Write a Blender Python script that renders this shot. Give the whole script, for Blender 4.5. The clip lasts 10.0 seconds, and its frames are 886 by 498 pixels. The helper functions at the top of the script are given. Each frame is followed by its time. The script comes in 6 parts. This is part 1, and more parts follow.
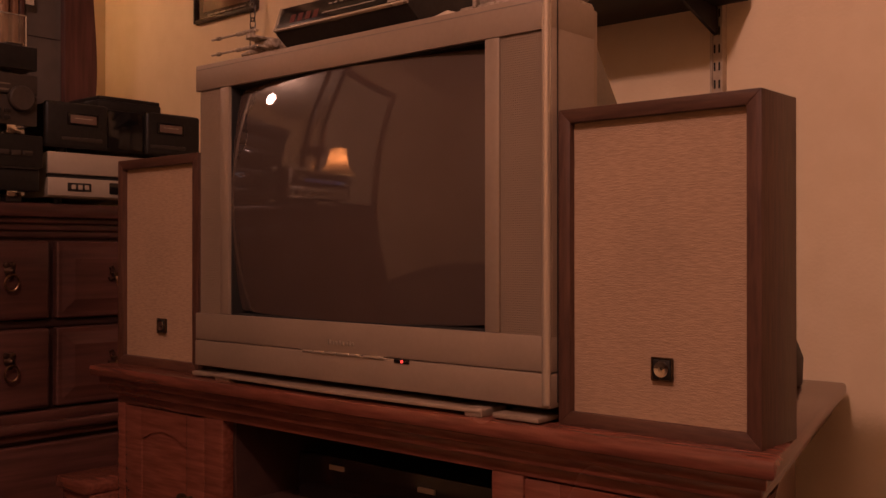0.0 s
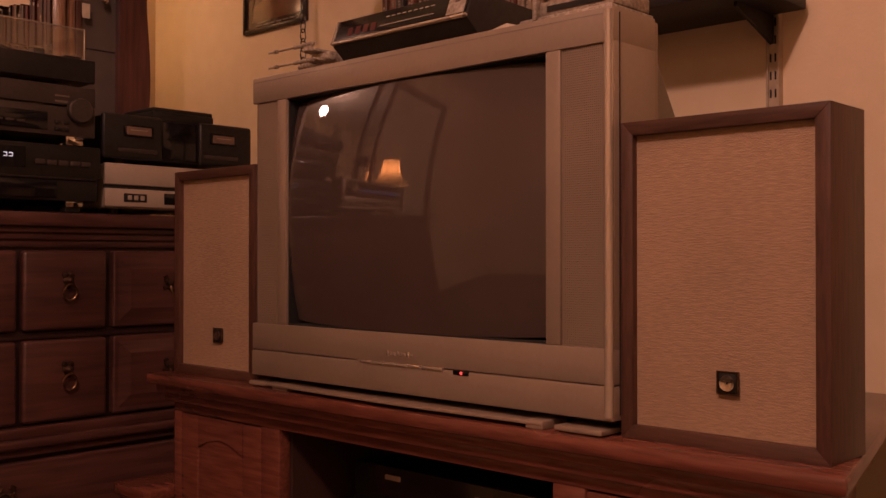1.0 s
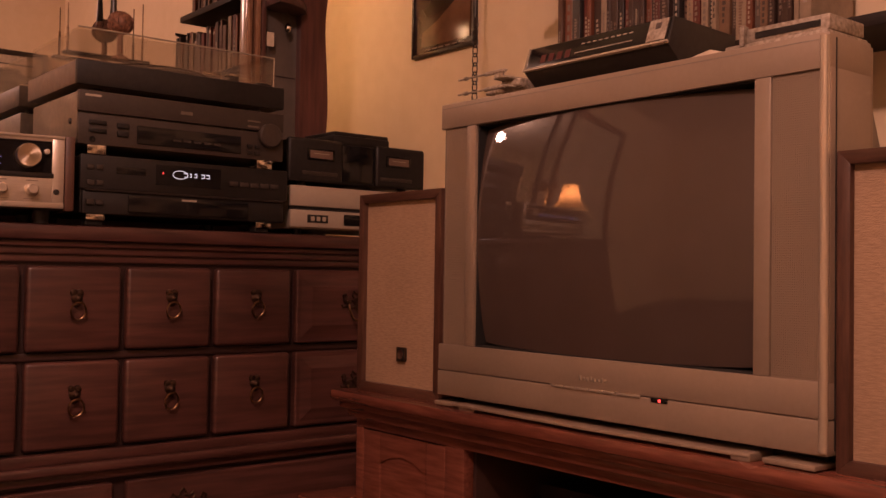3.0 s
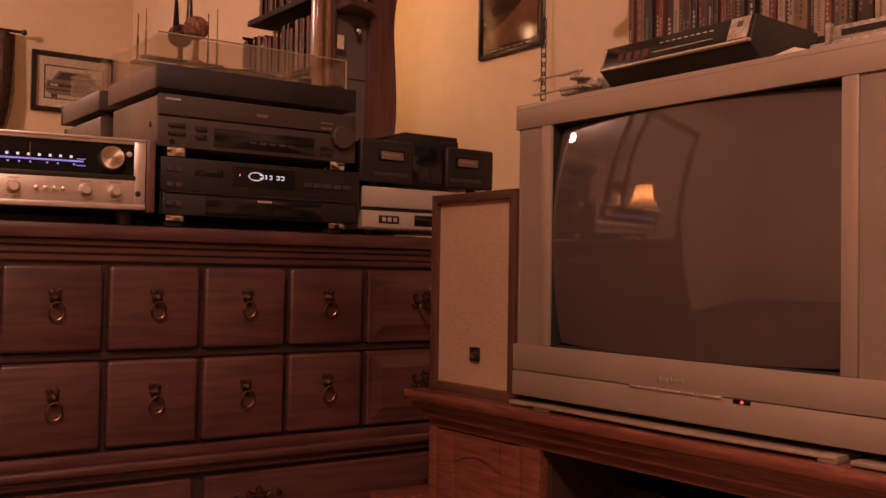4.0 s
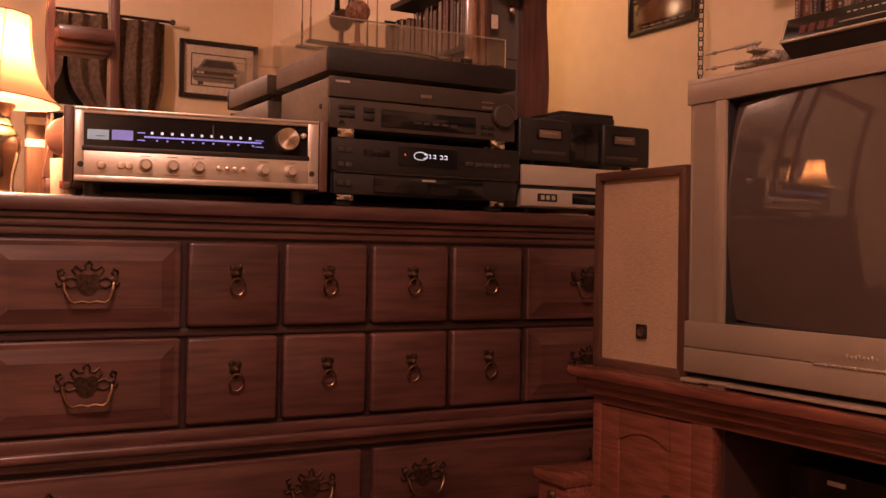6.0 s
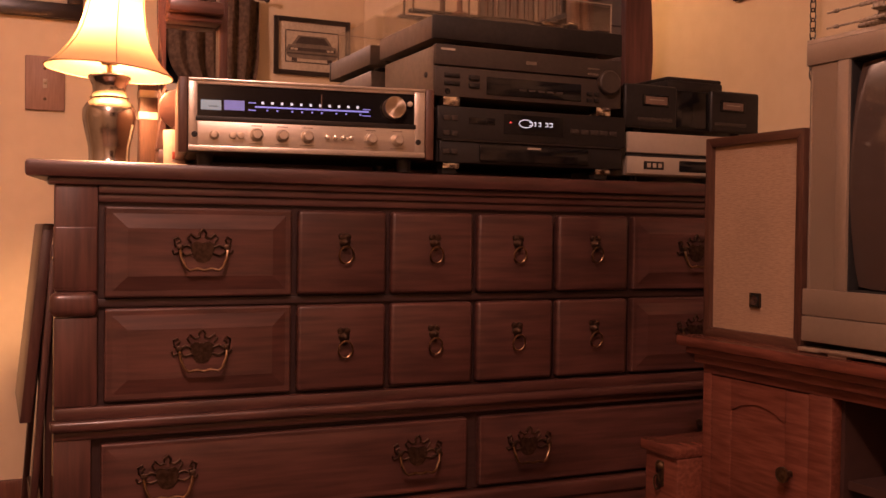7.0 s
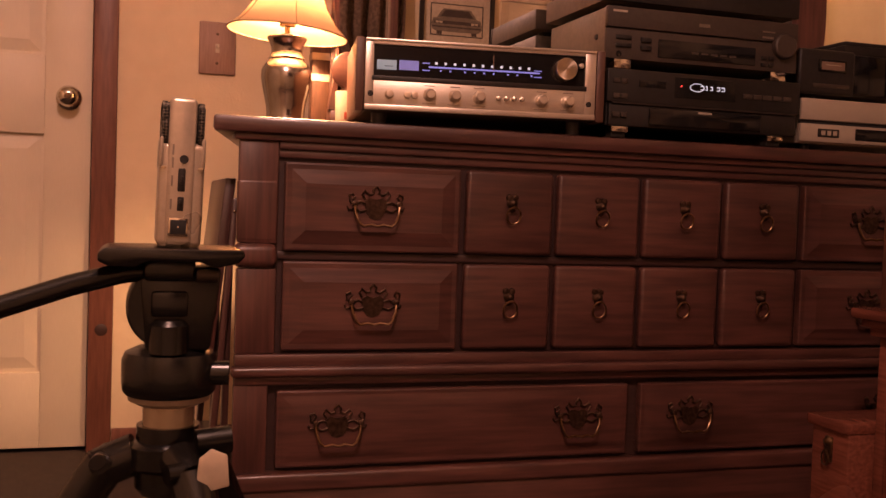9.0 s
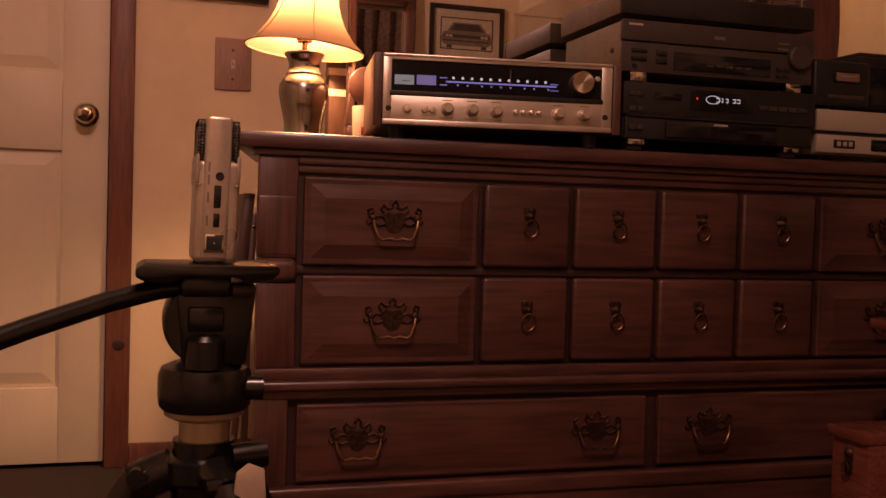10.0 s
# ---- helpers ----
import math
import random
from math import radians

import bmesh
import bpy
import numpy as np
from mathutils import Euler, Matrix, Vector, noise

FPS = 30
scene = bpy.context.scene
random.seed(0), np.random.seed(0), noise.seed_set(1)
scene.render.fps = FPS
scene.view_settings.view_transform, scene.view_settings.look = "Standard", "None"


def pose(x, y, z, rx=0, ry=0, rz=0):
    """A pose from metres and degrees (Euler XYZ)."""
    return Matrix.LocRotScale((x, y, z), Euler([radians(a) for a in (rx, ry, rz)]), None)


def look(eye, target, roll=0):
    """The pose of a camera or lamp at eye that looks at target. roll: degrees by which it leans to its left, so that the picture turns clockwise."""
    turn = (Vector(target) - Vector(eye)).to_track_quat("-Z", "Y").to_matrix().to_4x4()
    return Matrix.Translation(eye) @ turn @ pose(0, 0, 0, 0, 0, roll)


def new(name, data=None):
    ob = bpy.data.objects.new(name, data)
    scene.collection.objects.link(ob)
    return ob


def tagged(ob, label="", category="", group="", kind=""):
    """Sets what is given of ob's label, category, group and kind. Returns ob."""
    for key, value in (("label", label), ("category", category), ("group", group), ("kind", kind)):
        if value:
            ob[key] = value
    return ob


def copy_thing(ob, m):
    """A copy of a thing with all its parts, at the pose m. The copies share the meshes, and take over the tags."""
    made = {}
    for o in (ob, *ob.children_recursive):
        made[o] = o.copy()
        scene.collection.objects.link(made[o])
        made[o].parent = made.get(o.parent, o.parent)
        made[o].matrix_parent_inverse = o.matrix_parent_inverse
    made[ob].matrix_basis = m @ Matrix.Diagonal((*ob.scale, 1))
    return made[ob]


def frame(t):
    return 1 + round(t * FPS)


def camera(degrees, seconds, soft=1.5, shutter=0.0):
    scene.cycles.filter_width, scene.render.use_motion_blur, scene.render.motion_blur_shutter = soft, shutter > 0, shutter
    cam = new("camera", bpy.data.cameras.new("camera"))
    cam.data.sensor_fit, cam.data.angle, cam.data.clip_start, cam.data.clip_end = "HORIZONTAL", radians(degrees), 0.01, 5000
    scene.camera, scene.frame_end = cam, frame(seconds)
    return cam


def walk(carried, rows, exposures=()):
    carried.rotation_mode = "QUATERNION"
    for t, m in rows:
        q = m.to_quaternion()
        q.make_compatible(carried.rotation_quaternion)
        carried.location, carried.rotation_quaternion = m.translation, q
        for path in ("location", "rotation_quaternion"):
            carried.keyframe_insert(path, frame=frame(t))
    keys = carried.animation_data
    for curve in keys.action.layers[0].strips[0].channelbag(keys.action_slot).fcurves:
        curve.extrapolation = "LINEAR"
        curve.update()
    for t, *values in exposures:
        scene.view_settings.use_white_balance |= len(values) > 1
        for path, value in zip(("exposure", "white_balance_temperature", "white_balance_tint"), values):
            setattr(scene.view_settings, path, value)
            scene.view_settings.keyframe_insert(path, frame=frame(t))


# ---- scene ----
cam = camera(48.0, 10.0)
PATH = [
    (0, (0.374, 0.293, 0.725), (-0.947, 1.795, 0.733), -0.0),
    (0.5, (0.367, 0.287, 0.728), (-0.974, 1.771, 0.736), -0.4),
    (1, (0.353, 0.267, 0.734), (-1.021, 1.721, 0.753), 0.0),
    (1.5, (0.337, 0.246, 0.743), (-1.075, 1.663, 0.774), 0.3),
    (2, (0.323, 0.223, 0.744), (-1.132, 1.595, 0.79), 0.3),
    (2.5, (0.31, 0.202, 0.746), (-1.195, 1.518, 0.795), 0.7),
    (4, (0.284, 0.153, 0.744), (-1.334, 1.327, 0.794), 0.9),
    (4.5, (0.277, 0.131, 0.744), (-1.365, 1.272, 0.786), 1.2),
    (5, (0.271, 0.103, 0.743), (-1.4, 1.201, 0.775), 1.2),
    (5.5, (0.263, 0.081, 0.739), (-1.444, 1.123, 0.762), 1.1),
    (7, (0.223, 0.029, 0.715), (-1.598, 0.855, 0.677), 0.7),
    (7.5, (0.218, 0.005, 0.699), (-1.638, 0.749, 0.63), 1.2),
    (8, (0.209, -0.019, 0.68), (-1.676, 0.644, 0.595), 2.1),
    (8.5, (0.204, -0.039, 0.677), (-1.698, 0.57, 0.567), 2.4),
    (9, (0.204, -0.051, 0.677), (-1.704, 0.543, 0.593), 2.0),
    (9.5, (0.203, -0.064, 0.673), (-1.706, 0.53, 0.619), 1.7),
    (10, (0.205, -0.072, 0.678), (-1.708, 0.506, 0.619), 1.6),
]
EXPOSURES = [(0.0, 0.18), (1.0, 0.3), (2.5, 0.56), (4.0, 0.78), (5.5, 0.92), (7.0, 0.84), (7.5, 0.78), (8.5, 0.7), (9.0, 0.66), (9.5, 0.45), (10.0, -0.02)]
walk(cam, [(t, look(eye, target, roll)) for t, eye, target, roll in PATH], EXPOSURES)

# ---- world and lights ----
world = bpy.data.worlds.new("night")
scene.world = world
world.use_nodes = True
world.node_tree.nodes["Background"].inputs[0].default_value = (0.01, 0.012, 0.02, 1)
world.node_tree.nodes["Background"].inputs[1].default_value = 0.2

LAMP_POS = (-1.85, 0.240)          # axis of the table lamp on the dresser
CEIL_POS = (0.10, -0.12)          # axis of the ceiling lamp
CORNER_POS = (-2.43, 1.43, 1.62)   # bulb of an unseen lamp behind the mirror, assumed from the glint in the poster's glass
WARM = (1.0, 0.53, 0.45)
AMBER = (1.0, 0.50, 0.25)


def point_light(name, place, watts, colour, radius):
    data = bpy.data.lights.new(name, "POINT")
    data.energy, data.color, data.shadow_soft_size = watts, colour, radius
    ob = new(name, data)
    ob.location = place
    return ob


point_light("table_lamp_light", (LAMP_POS[0], LAMP_POS[1], 1.115), 26.0, AMBER, 0.03)
point_light("ceiling_lamp_light", (CEIL_POS[0], CEIL_POS[1], 2.12), 56.0, WARM, 0.06)
point_light("unseen_corner_light", CORNER_POS, 4.0, AMBER, 0.022)

# ---- materials ----


def material(name, colour, rough=0.5, metal=0.0, second=None, scale=40.0, stretch=(1, 1, 1), bump=0.0, bump_scale=None,
             coat=0.0, stain=0.12, emit=None, power=0.0, spec=0.5):
    """A surface with grain between two colours, larger stains and fine relief."""
    m = bpy.data.materials.new(name)
    m.use_nodes = True
    n, l = m.node_tree.nodes, m.node_tree.links
    b = n["Principled BSDF"]
    b.inputs["Roughness"].default_value, b.inputs["Metallic"].default_value = rough, metal
    b.inputs["Coat Weight"].default_value, b.inputs["Coat Roughness"].default_value = coat, min(0.15, rough)
    b.inputs["Specular IOR Level"].default_value = spec
    tex, mapping = n.new("ShaderNodeTexCoord"), n.new("ShaderNodeMapping")
    mapping.inputs["Scale"].default_value = stretch
    l.new(tex.outputs["Object"], mapping.inputs[0])
    grain, big = n.new("ShaderNodeTexNoise"), n.new("ShaderNodeTexNoise")
    grain.inputs["Scale"].default_value, grain.inputs["Detail"].default_value = scale, 6
    big.inputs["Scale"].default_value, big.inputs["Detail"].default_value = max(2.0, scale * 0.09), 3
    l.new(mapping.outputs[0], grain.inputs["Vector"])
    l.new(tex.outputs["Object"], big.inputs["Vector"])
    ramp = n.new("ShaderNodeValToRGB")
    second = second or tuple(c * 0.8 for c in colour)
    ramp.color_ramp.elements[0].position, ramp.color_ramp.elements[1].position = 0.35, 0.65
    ramp.color_ramp.elements[0].color, ramp.color_ramp.elements[1].color = (*second, 1), (*colour, 1)
    l.new(grain.outputs[0], ramp.inputs[0])
    stains = n.new("ShaderNodeMapRange")
    stains.inputs["From Min"].default_value, stains.inputs["From Max"].default_value = 0.3, 0.7
    stains.inputs["To Min"].default_value, stains.inputs["To Max"].default_value = 1 - stain, 1 + stain * 0.4
    l.new(big.outputs[0], stains.inputs[0])
    mult = n.new("ShaderNodeMix")
    mult.data_type, mult.blend_type = "RGBA", "MULTIPLY"
    mult.inputs[0].default_value = 1
    l.new(ramp.outputs[0], mult.inputs[6])
    l.new(stains.outputs[0], mult.inputs[7])
    l.new(mult.outputs[2], b.inputs["Base Color"])
    rr = n.new("ShaderNodeMapRange")
    rr.inputs["To Min"].default_value, rr.inputs["To Max"].default_value = max(0.0, rough - min(0.06, rough * 0.4)), min(1, rough + min(0.08, rough * 0.5))
    l.new(big.outputs[0], rr.inputs[0])
    l.new(rr.outputs[0], b.inputs["Roughness"])
    if bump:
        bn = n.new("ShaderNodeBump")
        bn.inputs["Strength"].default_value, bn.inputs["Distance"].default_value = bump, 0.002
        src = grain
        if bump_scale:
            src = n.new("ShaderNodeTexNoise")
            src.inputs["Scale"].default_value, src.inputs["Detail"].default_value = bump_scale, 4
            l.new(mapping.outputs[0], src.inputs["Vector"])
        l.new(src.outputs[0], bn.inputs["Height"])
        l.new(bn.outputs[0], b.inputs["Normal"])
    if emit:
        b.inputs["Emission Color"].default_value = (*emit, 1)
        b.inputs["Emission Strength"].default_value = power
    return m


def see_through(name, tint, haze, gloss):
    """Clear plastic or glass: lets light through, with a glossy and a hazy share."""
    m = bpy.data.materials.new(name)
    m.use_nodes = True
    n, l = m.node_tree.nodes, m.node_tree.links
    n.remove(n["Principled BSDF"])
    clear, shine, dull = n.new("ShaderNodeBsdfTransparent"), n.new("ShaderNodeBsdfGlossy"), n.new("ShaderNodeBsdfDiffuse")
    clear.inputs[0].default_value = (*tint, 1)
    shine.inputs["Roughness"].default_value = 0.06
    dull.inputs[0].default_value = (0.38, 0.29, 0.21, 1)
    tex = n.new("ShaderNodeTexNoise")
    tex.inputs["Scale"].default_value = 9
    amount = n.new("ShaderNodeMapRange")
    amount.inputs["To Min"].default_value, amount.inputs["To Max"].default_value = haze * 0.4, haze * 1.6
    l.new(tex.outputs[0], amount.inputs[0])
    a, c = n.new("ShaderNodeMixShader"), n.new("ShaderNodeMixShader")
    c.inputs[0].default_value = gloss
    l.new(amount.outputs[0], a.inputs[0])
    l.new(clear.outputs[0], a.inputs[1])
    l.new(dull.outputs[0], a.inputs[2])
    l.new(a.outputs[0], c.inputs[1])
    l.new(shine.outputs[0], c.inputs[2])
    l.new(c.outputs[0], n["Material Output"].inputs[0])
    return m


def cloth_shade(name, colour, through_colour):
    """Thin lamp-shade cloth: part of the light goes through, part comes back."""
    m = bpy.data.materials.new(name)
    m.use_nodes = True
    n, l = m.node_tree.nodes, m.node_tree.links
    n.remove(n["Principled BSDF"])
    t, d, mix = n.new("ShaderNodeBsdfTranslucent"), n.new("ShaderNodeBsdfDiffuse"), n.new("ShaderNodeMixShader")
    noise_tex, ramp = n.new("ShaderNodeTexNoise"), n.new("ShaderNodeValToRGB")
    noise_tex.inputs["Scale"].default_value = 260
    ramp.color_ramp.elements[0].color = (*(c * 0.85 for c in colour), 1)
    ramp.color_ramp.elements[1].color = (*colour, 1)
    l.new(noise_tex.outputs[0], ramp.inputs[0])
    t.inputs[0].default_value = (*through_colour, 1)
    l.new(ramp.outputs[0], d.inputs[0])
    mix.inputs[0].default_value = 0.55
    l.new(t.outputs[0], mix.inputs[2])
    l.new(d.outputs[0], mix.inputs[1])
    l.new(mix.outputs[0], n["Material Output"].inputs[0])
    return m


def woven(name, colour, second, pitch):
    """Speaker cloth: horizontal slubs over a fine weave."""
    m = material(name, colour, 0.9, 0, second, 75, (1.0, 1.0, 8.0), bump=0.32, stain=0.10)
    n, l = m.node_tree.nodes, m.node_tree.links
    tex, fine, bn = n.new("ShaderNodeTexCoord"), n.new("ShaderNodeTexVoronoi"), n.new("ShaderNodeBump")
    fine.inputs["Scale"].default_value = 1 / pitch
    bn.inputs["Strength"].default_value, bn.inputs["Distance"].default_value = 0.4, 0.001
    l.new(tex.outputs["Object"], fine.inputs["Vector"])
    l.new(fine.outputs["Distance"], bn.inputs["Height"])
    old = n["Principled BSDF"].inputs["Normal"].links[0].from_node
    l.new(old.outputs[0], bn.inputs["Normal"])
    l.new(bn.outputs[0], n["Principled BSDF"].inputs["Normal"])
    return m


M_WALL = material("cream wall paint", (0.79, 0.645, 0.435), 0.75, 0, (0.76, 0.615, 0.405), 22, bump=0.25, bump_scale=160, stain=0.08)
M_CEIL = material("ceiling paint", (0.72, 0.67, 0.56), 0.85, bump=0.4, bump_scale=120)
M_CARPET = material("dark brown carpet", (0.06, 0.04, 0.03), 0.95, 0, (0.025, 0.017, 0.013), 300, bump=1.0, stain=0.3)
M_DOOR = material("off-white door paint", (0.72, 0.64, 0.49), 0.45, 0, (0.70, 0.62, 0.47), 60, (6, 6, 0.6), bump=0.1, stain=0.06)
M_PINE = material("red-stained pine", (0.22, 0.088, 0.058), 0.42, 0, (0.155, 0.058, 0.038), 26, (5, 5, 0.5), bump=0.15, stain=0.3)
M_CHERRY = material("dark cherry wood", (0.112, 0.046, 0.036), 0.38, 0, (0.060, 0.0245, 0.0195), 15, (3, 0.45, 6), bump=0.10, coat=0.25, stain=0.5)
M_CHERRY_UP = material("dark cherry wood upright grain", (0.112, 0.046, 0.036), 0.38, 0, (0.060, 0.0245, 0.0195), 15, (6, 6, 0.5), bump=0.10, coat=0.25, stain=0.5)
# cherry darkened so drawer gaps carry their shade; the pine knot shares it
M_GAP = material("cherry darkened for gap shade and knot", (0.048, 0.021, 0.017), 0.5, 0, (0.034, 0.015, 0.012), 24, (3, 0.7, 7), stain=0.3)
M_STAND = material("reddish brown varnished wood", (0.22, 0.072, 0.045), 0.26, 0, (0.14, 0.043, 0.027), 20, (0.7, 5, 7), bump=0.1, coat=0.35, stain=0.3)
# wood for inside the stand, the cabinet's inner shade painted into it
M_STAND_IN = material("stand wood with shade in the colour", (0.05, 0.02, 0.014), 0.7, 0, None, 30)
M_WALNUT = material("walnut veneer", (0.100, 0.045, 0.028), 0.45, 0, (0.062, 0.027, 0.017), 40, (6, 6, 0.6), bump=0.15, stain=0.25)
M_WALNUT_ACROSS = material("walnut veneer across", (0.100, 0.045, 0.028), 0.45, 0, (0.062, 0.027, 0.017), 40, (0.6, 6, 6), bump=0.15, stain=0.25)
M_CLOTH = woven("tan speaker cloth", (0.39, 0.262, 0.165), (0.305, 0.202, 0.126), 0.0020)
M_SILVER = material("silver grey plastic", (0.300, 0.232, 0.170), 0.40, 0.25, (0.286, 0.220, 0.160), 120, bump=0.06, bump_scale=700, stain=0.07)
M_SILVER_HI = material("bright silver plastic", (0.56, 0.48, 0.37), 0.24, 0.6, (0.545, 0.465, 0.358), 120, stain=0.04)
M_GRILLE = material("grey grille", (0.25, 0.22, 0.18), 0.6, 0.1, None, 200)
M_GRILLEBACK = material("dark grille backing", (0.13, 0.106, 0.080), 0.8)
# near-black that paints the shade of gaps, seams and holes
M_DARKGAP = material("black for gaps and holes, shade painted in", (0.012, 0.011, 0.010), 0.8)
M_CRT = material("picture tube glass", (0.072, 0.051, 0.042), 0.03, 0, (0.068, 0.048, 0.039), 12, stain=0.1, coat=1.0, spec=0.0)
M_CRT.node_tree.nodes["Principled BSDF"].inputs["Coat IOR"].default_value = 1.75
M_BLACK = material("black plastic", (0.022, 0.019, 0.017), 0.42, 0, (0.016, 0.014, 0.012), 90, bump=0.08, bump_scale=900, stain=0.25, spec=0.3)
M_BLACKGLOSS = material("glossy black panel", (0.010, 0.009, 0.009), 0.12, 0, None, 60)
M_GREYMETAL = material("dark grey painted metal", (0.058, 0.045, 0.036), 0.42, 0.1, (0.049, 0.038, 0.030), 150, bump=0.05, stain=0.15, spec=0.3)
M_SIDEMETAL = material("grey steel side", (0.20, 0.165, 0.125), 0.40, 0.3, None, 90, bump=0.06, stain=0.15)
M_BRUSHED = material("brushed aluminium", (0.66, 0.60, 0.52), 0.30, 0.8, (0.56, 0.51, 0.44), 60, (1, 0.4, 40), bump=0.08, stain=0.06)
M_CHROME = material("polished metal", (0.80, 0.74, 0.64), 0.14, 1.0, None, 90, stain=0.1)
M_PEWTER = material("worn silvered metal", (0.47, 0.44, 0.41), 0.15, 1.0, (0.39, 0.36, 0.33), 35, bump=0.03, stain=0.25)
M_BRASS = material("aged brass", (0.20, 0.12, 0.06), 0.42, 0.85, (0.09, 0.05, 0.026), 130, bump=0.35, stain=0.4)
M_PLATE = material("dulled brass plate", (0.105, 0.062, 0.038), 0.46, 0.8, (0.05, 0.027, 0.017), 130, bump=0.35, stain=0.4)
M_PULL = material("rubbed brass", (0.34, 0.22, 0.13), 0.32, 1.0, (0.20, 0.12, 0.06), 90, stain=0.4)
M_KNOB = material("polished knob metal", (0.74, 0.65, 0.52), 0.26, 0.65, (0.66, 0.57, 0.45), 60, stain=0.08)
M_SPUN = material("spun aluminium", (0.62, 0.52, 0.40), 0.30, 1.0, (0.56, 0.47, 0.36), 40, stain=0.08)
spun = M_SPUN.node_tree
tangent = spun.nodes.new("ShaderNodeTangent")
tangent.direction_type, tangent.axis = "RADIAL", "X"
spun.nodes["Principled BSDF"].inputs["Anisotropic"].default_value = 0.85
spun.links.new(tangent.outputs[0], spun.nodes["Principled BSDF"].inputs["Tangent"])
M_VCR = material("light silver plastic", (0.46, 0.395, 0.31), 0.4, 0.3, (0.445, 0.38, 0.298), 90, stain=0.05)
M_MIRROR = material("mirror glass", (0.75, 0.74, 0.72), 0.008, 1.0, (0.74, 0.73, 0.71), 3, stain=0.03)
M_LID = see_through("clear dust cover", (0.93, 0.91, 0.88), 0.035, 0.06)
M_SHADE = cloth_shade("cream shade cloth", (0.80, 0.62, 0.42), (0.112, 0.064, 0.036))
M_TRIM = material("shade braid", (0.35, 0.22, 0.12), 0.8)
M_BULB = material("glowing bulb", (0.9, 0.8, 0.6), 0.4, emit=(1.0, 0.60, 0.34), power=5.0)
M_LEDRED = material("red indicator", (0.5, 0.02, 0.02), 0.3, emit=(1, 0.06, 0.05), power=1.4)
M_BLUE = material("violet dial light", (0.1, 0.1, 0.4), 0.4, emit=(0.42, 0.36, 1.0), power=0.32)
M_BLUEDIM = material("violet meter light", (0.1, 0.1, 0.4), 0.4, emit=(0.46, 0.38, 0.80), power=0.20)
M_GREENDIM = material("pale green meter light", (0.2, 0.3, 0.2), 0.4, emit=(0.50, 0.54, 0.80), power=0.17)
M_DIALWHITE = material("white dial light", (0.5, 0.5, 0.5), 0.4, emit=(0.85, 0.82, 1.0), power=0.32)
M_DISPLAY = material("pale display light", (0.3, 0.3, 0.35), 0.4, emit=(0.9, 0.82, 0.95), power=0.45)
M_REDDIM = material("dim red digits", (0.04, 0.010, 0.009), 0.4, emit=(0.9, 0.08, 0.05), power=0.03)
M_AMBER = material("brown meter face", (0.19, 0.12, 0.085), 0.35, emit=None)
M_LABEL = material("pale print", (0.42, 0.36, 0.28), 0.6)
M_FRAMEBLK = material("dark picture frame", (0.022, 0.015, 0.012), 0.3, 0, None, 60)
M_MAT = material("cream picture mount", (0.62, 0.53, 0.40), 0.8, 0, None, 80)
M_INK = material("dark print ink", (0.075, 0.055, 0.045), 0.6, 0, (0.05, 0.037, 0.03), 40)
M_INK2 = material("grey print ink", (0.22, 0.18, 0.14), 0.6, 0, None, 40)
M_POSTER = material("dark brown poster", (0.085, 0.040, 0.024), 0.05, 0, (0.022, 0.012, 0.009), 5, (1, 1, 2), stain=0.4)
M_POSTER2 = material("lighter brown poster form", (0.20, 0.10, 0.055), 0.05, 0, (0.10, 0.05, 0.03), 9, stain=0.4)
M_CURTAIN = material("brown patterned curtain", (0.26, 0.17, 0.11), 0.9, 0, (0.14, 0.085, 0.055), 45, bump=0.5, stain=0.25)
M_SHELF = material("dark shelf board", (0.018, 0.011, 0.008), 0.5, 0, (0.010, 0.006, 0.0045), 30, (0.6, 6, 6), bump=0.1, spec=0.3)
M_STDMETAL = material("painted shelf standard", (0.55, 0.45, 0.33), 0.45, 0.2, None, 60)
M_TOY = material("worn toy grey", (0.42, 0.36, 0.28), 0.6, 0, (0.22, 0.17, 0.12), 160, stain=0.4)
M_WICKER = material("brown wicker", (0.25, 0.11, 0.06), 0.6, 0, (0.10, 0.04, 0.02), 120, bump=0.9)
M_REC = material("champagne recorder plastic", (0.50, 0.43, 0.34), 0.28, 0.55, (0.46, 0.395, 0.31), 200, stain=0.1)
M_MESH = material("dark wire mesh", (0.035, 0.03, 0.025), 0.5, 0.6, (0.008, 0.012, 0.01), 380, bump=1.0)
wire = M_MESH.node_tree
cells, shadowed = wire.nodes.new("ShaderNodeTexVoronoi"), wire.nodes.new("ShaderNodeValToRGB")
cells.inputs["Scale"].default_value, cells.inputs["Randomness"].default_value = 420, 0.25
wire.links.new(wire.nodes["Texture Coordinate"].outputs["Object"], cells.inputs["Vector"])
shadowed.color_ramp.elements[0].color, shadowed.color_ramp.elements[1].color = (0.006, 0.005, 0.004, 1), (0.12, 0.10, 0.075, 1)
shadowed.color_ramp.elements[0].position, shadowed.color_ramp.elements[1].position = 0.35, 0.6
wire.links.new(cells.outputs["Distance"], shadowed.inputs[0])
wire.links.new(shadowed.outputs[0], wire.nodes["Principled BSDF"].inputs["Base Color"])
M_RUBBER = material("satin black metal", (0.0075, 0.0066, 0.006), 0.24, 0.0, (0.005, 0.0045, 0.004), 120, bump=0.1, stain=0.3)
M_CUP = material("white cup glaze", (0.65, 0.55, 0.42), 0.25)
M_REDPRINT = material("red print", (0.40, 0.06, 0.03), 0.4)
M_NICHE = material("dull grey panel", (0.11, 0.092, 0.078), 0.22, 0, (0.09, 0.075, 0.064), 12, stain=0.25)
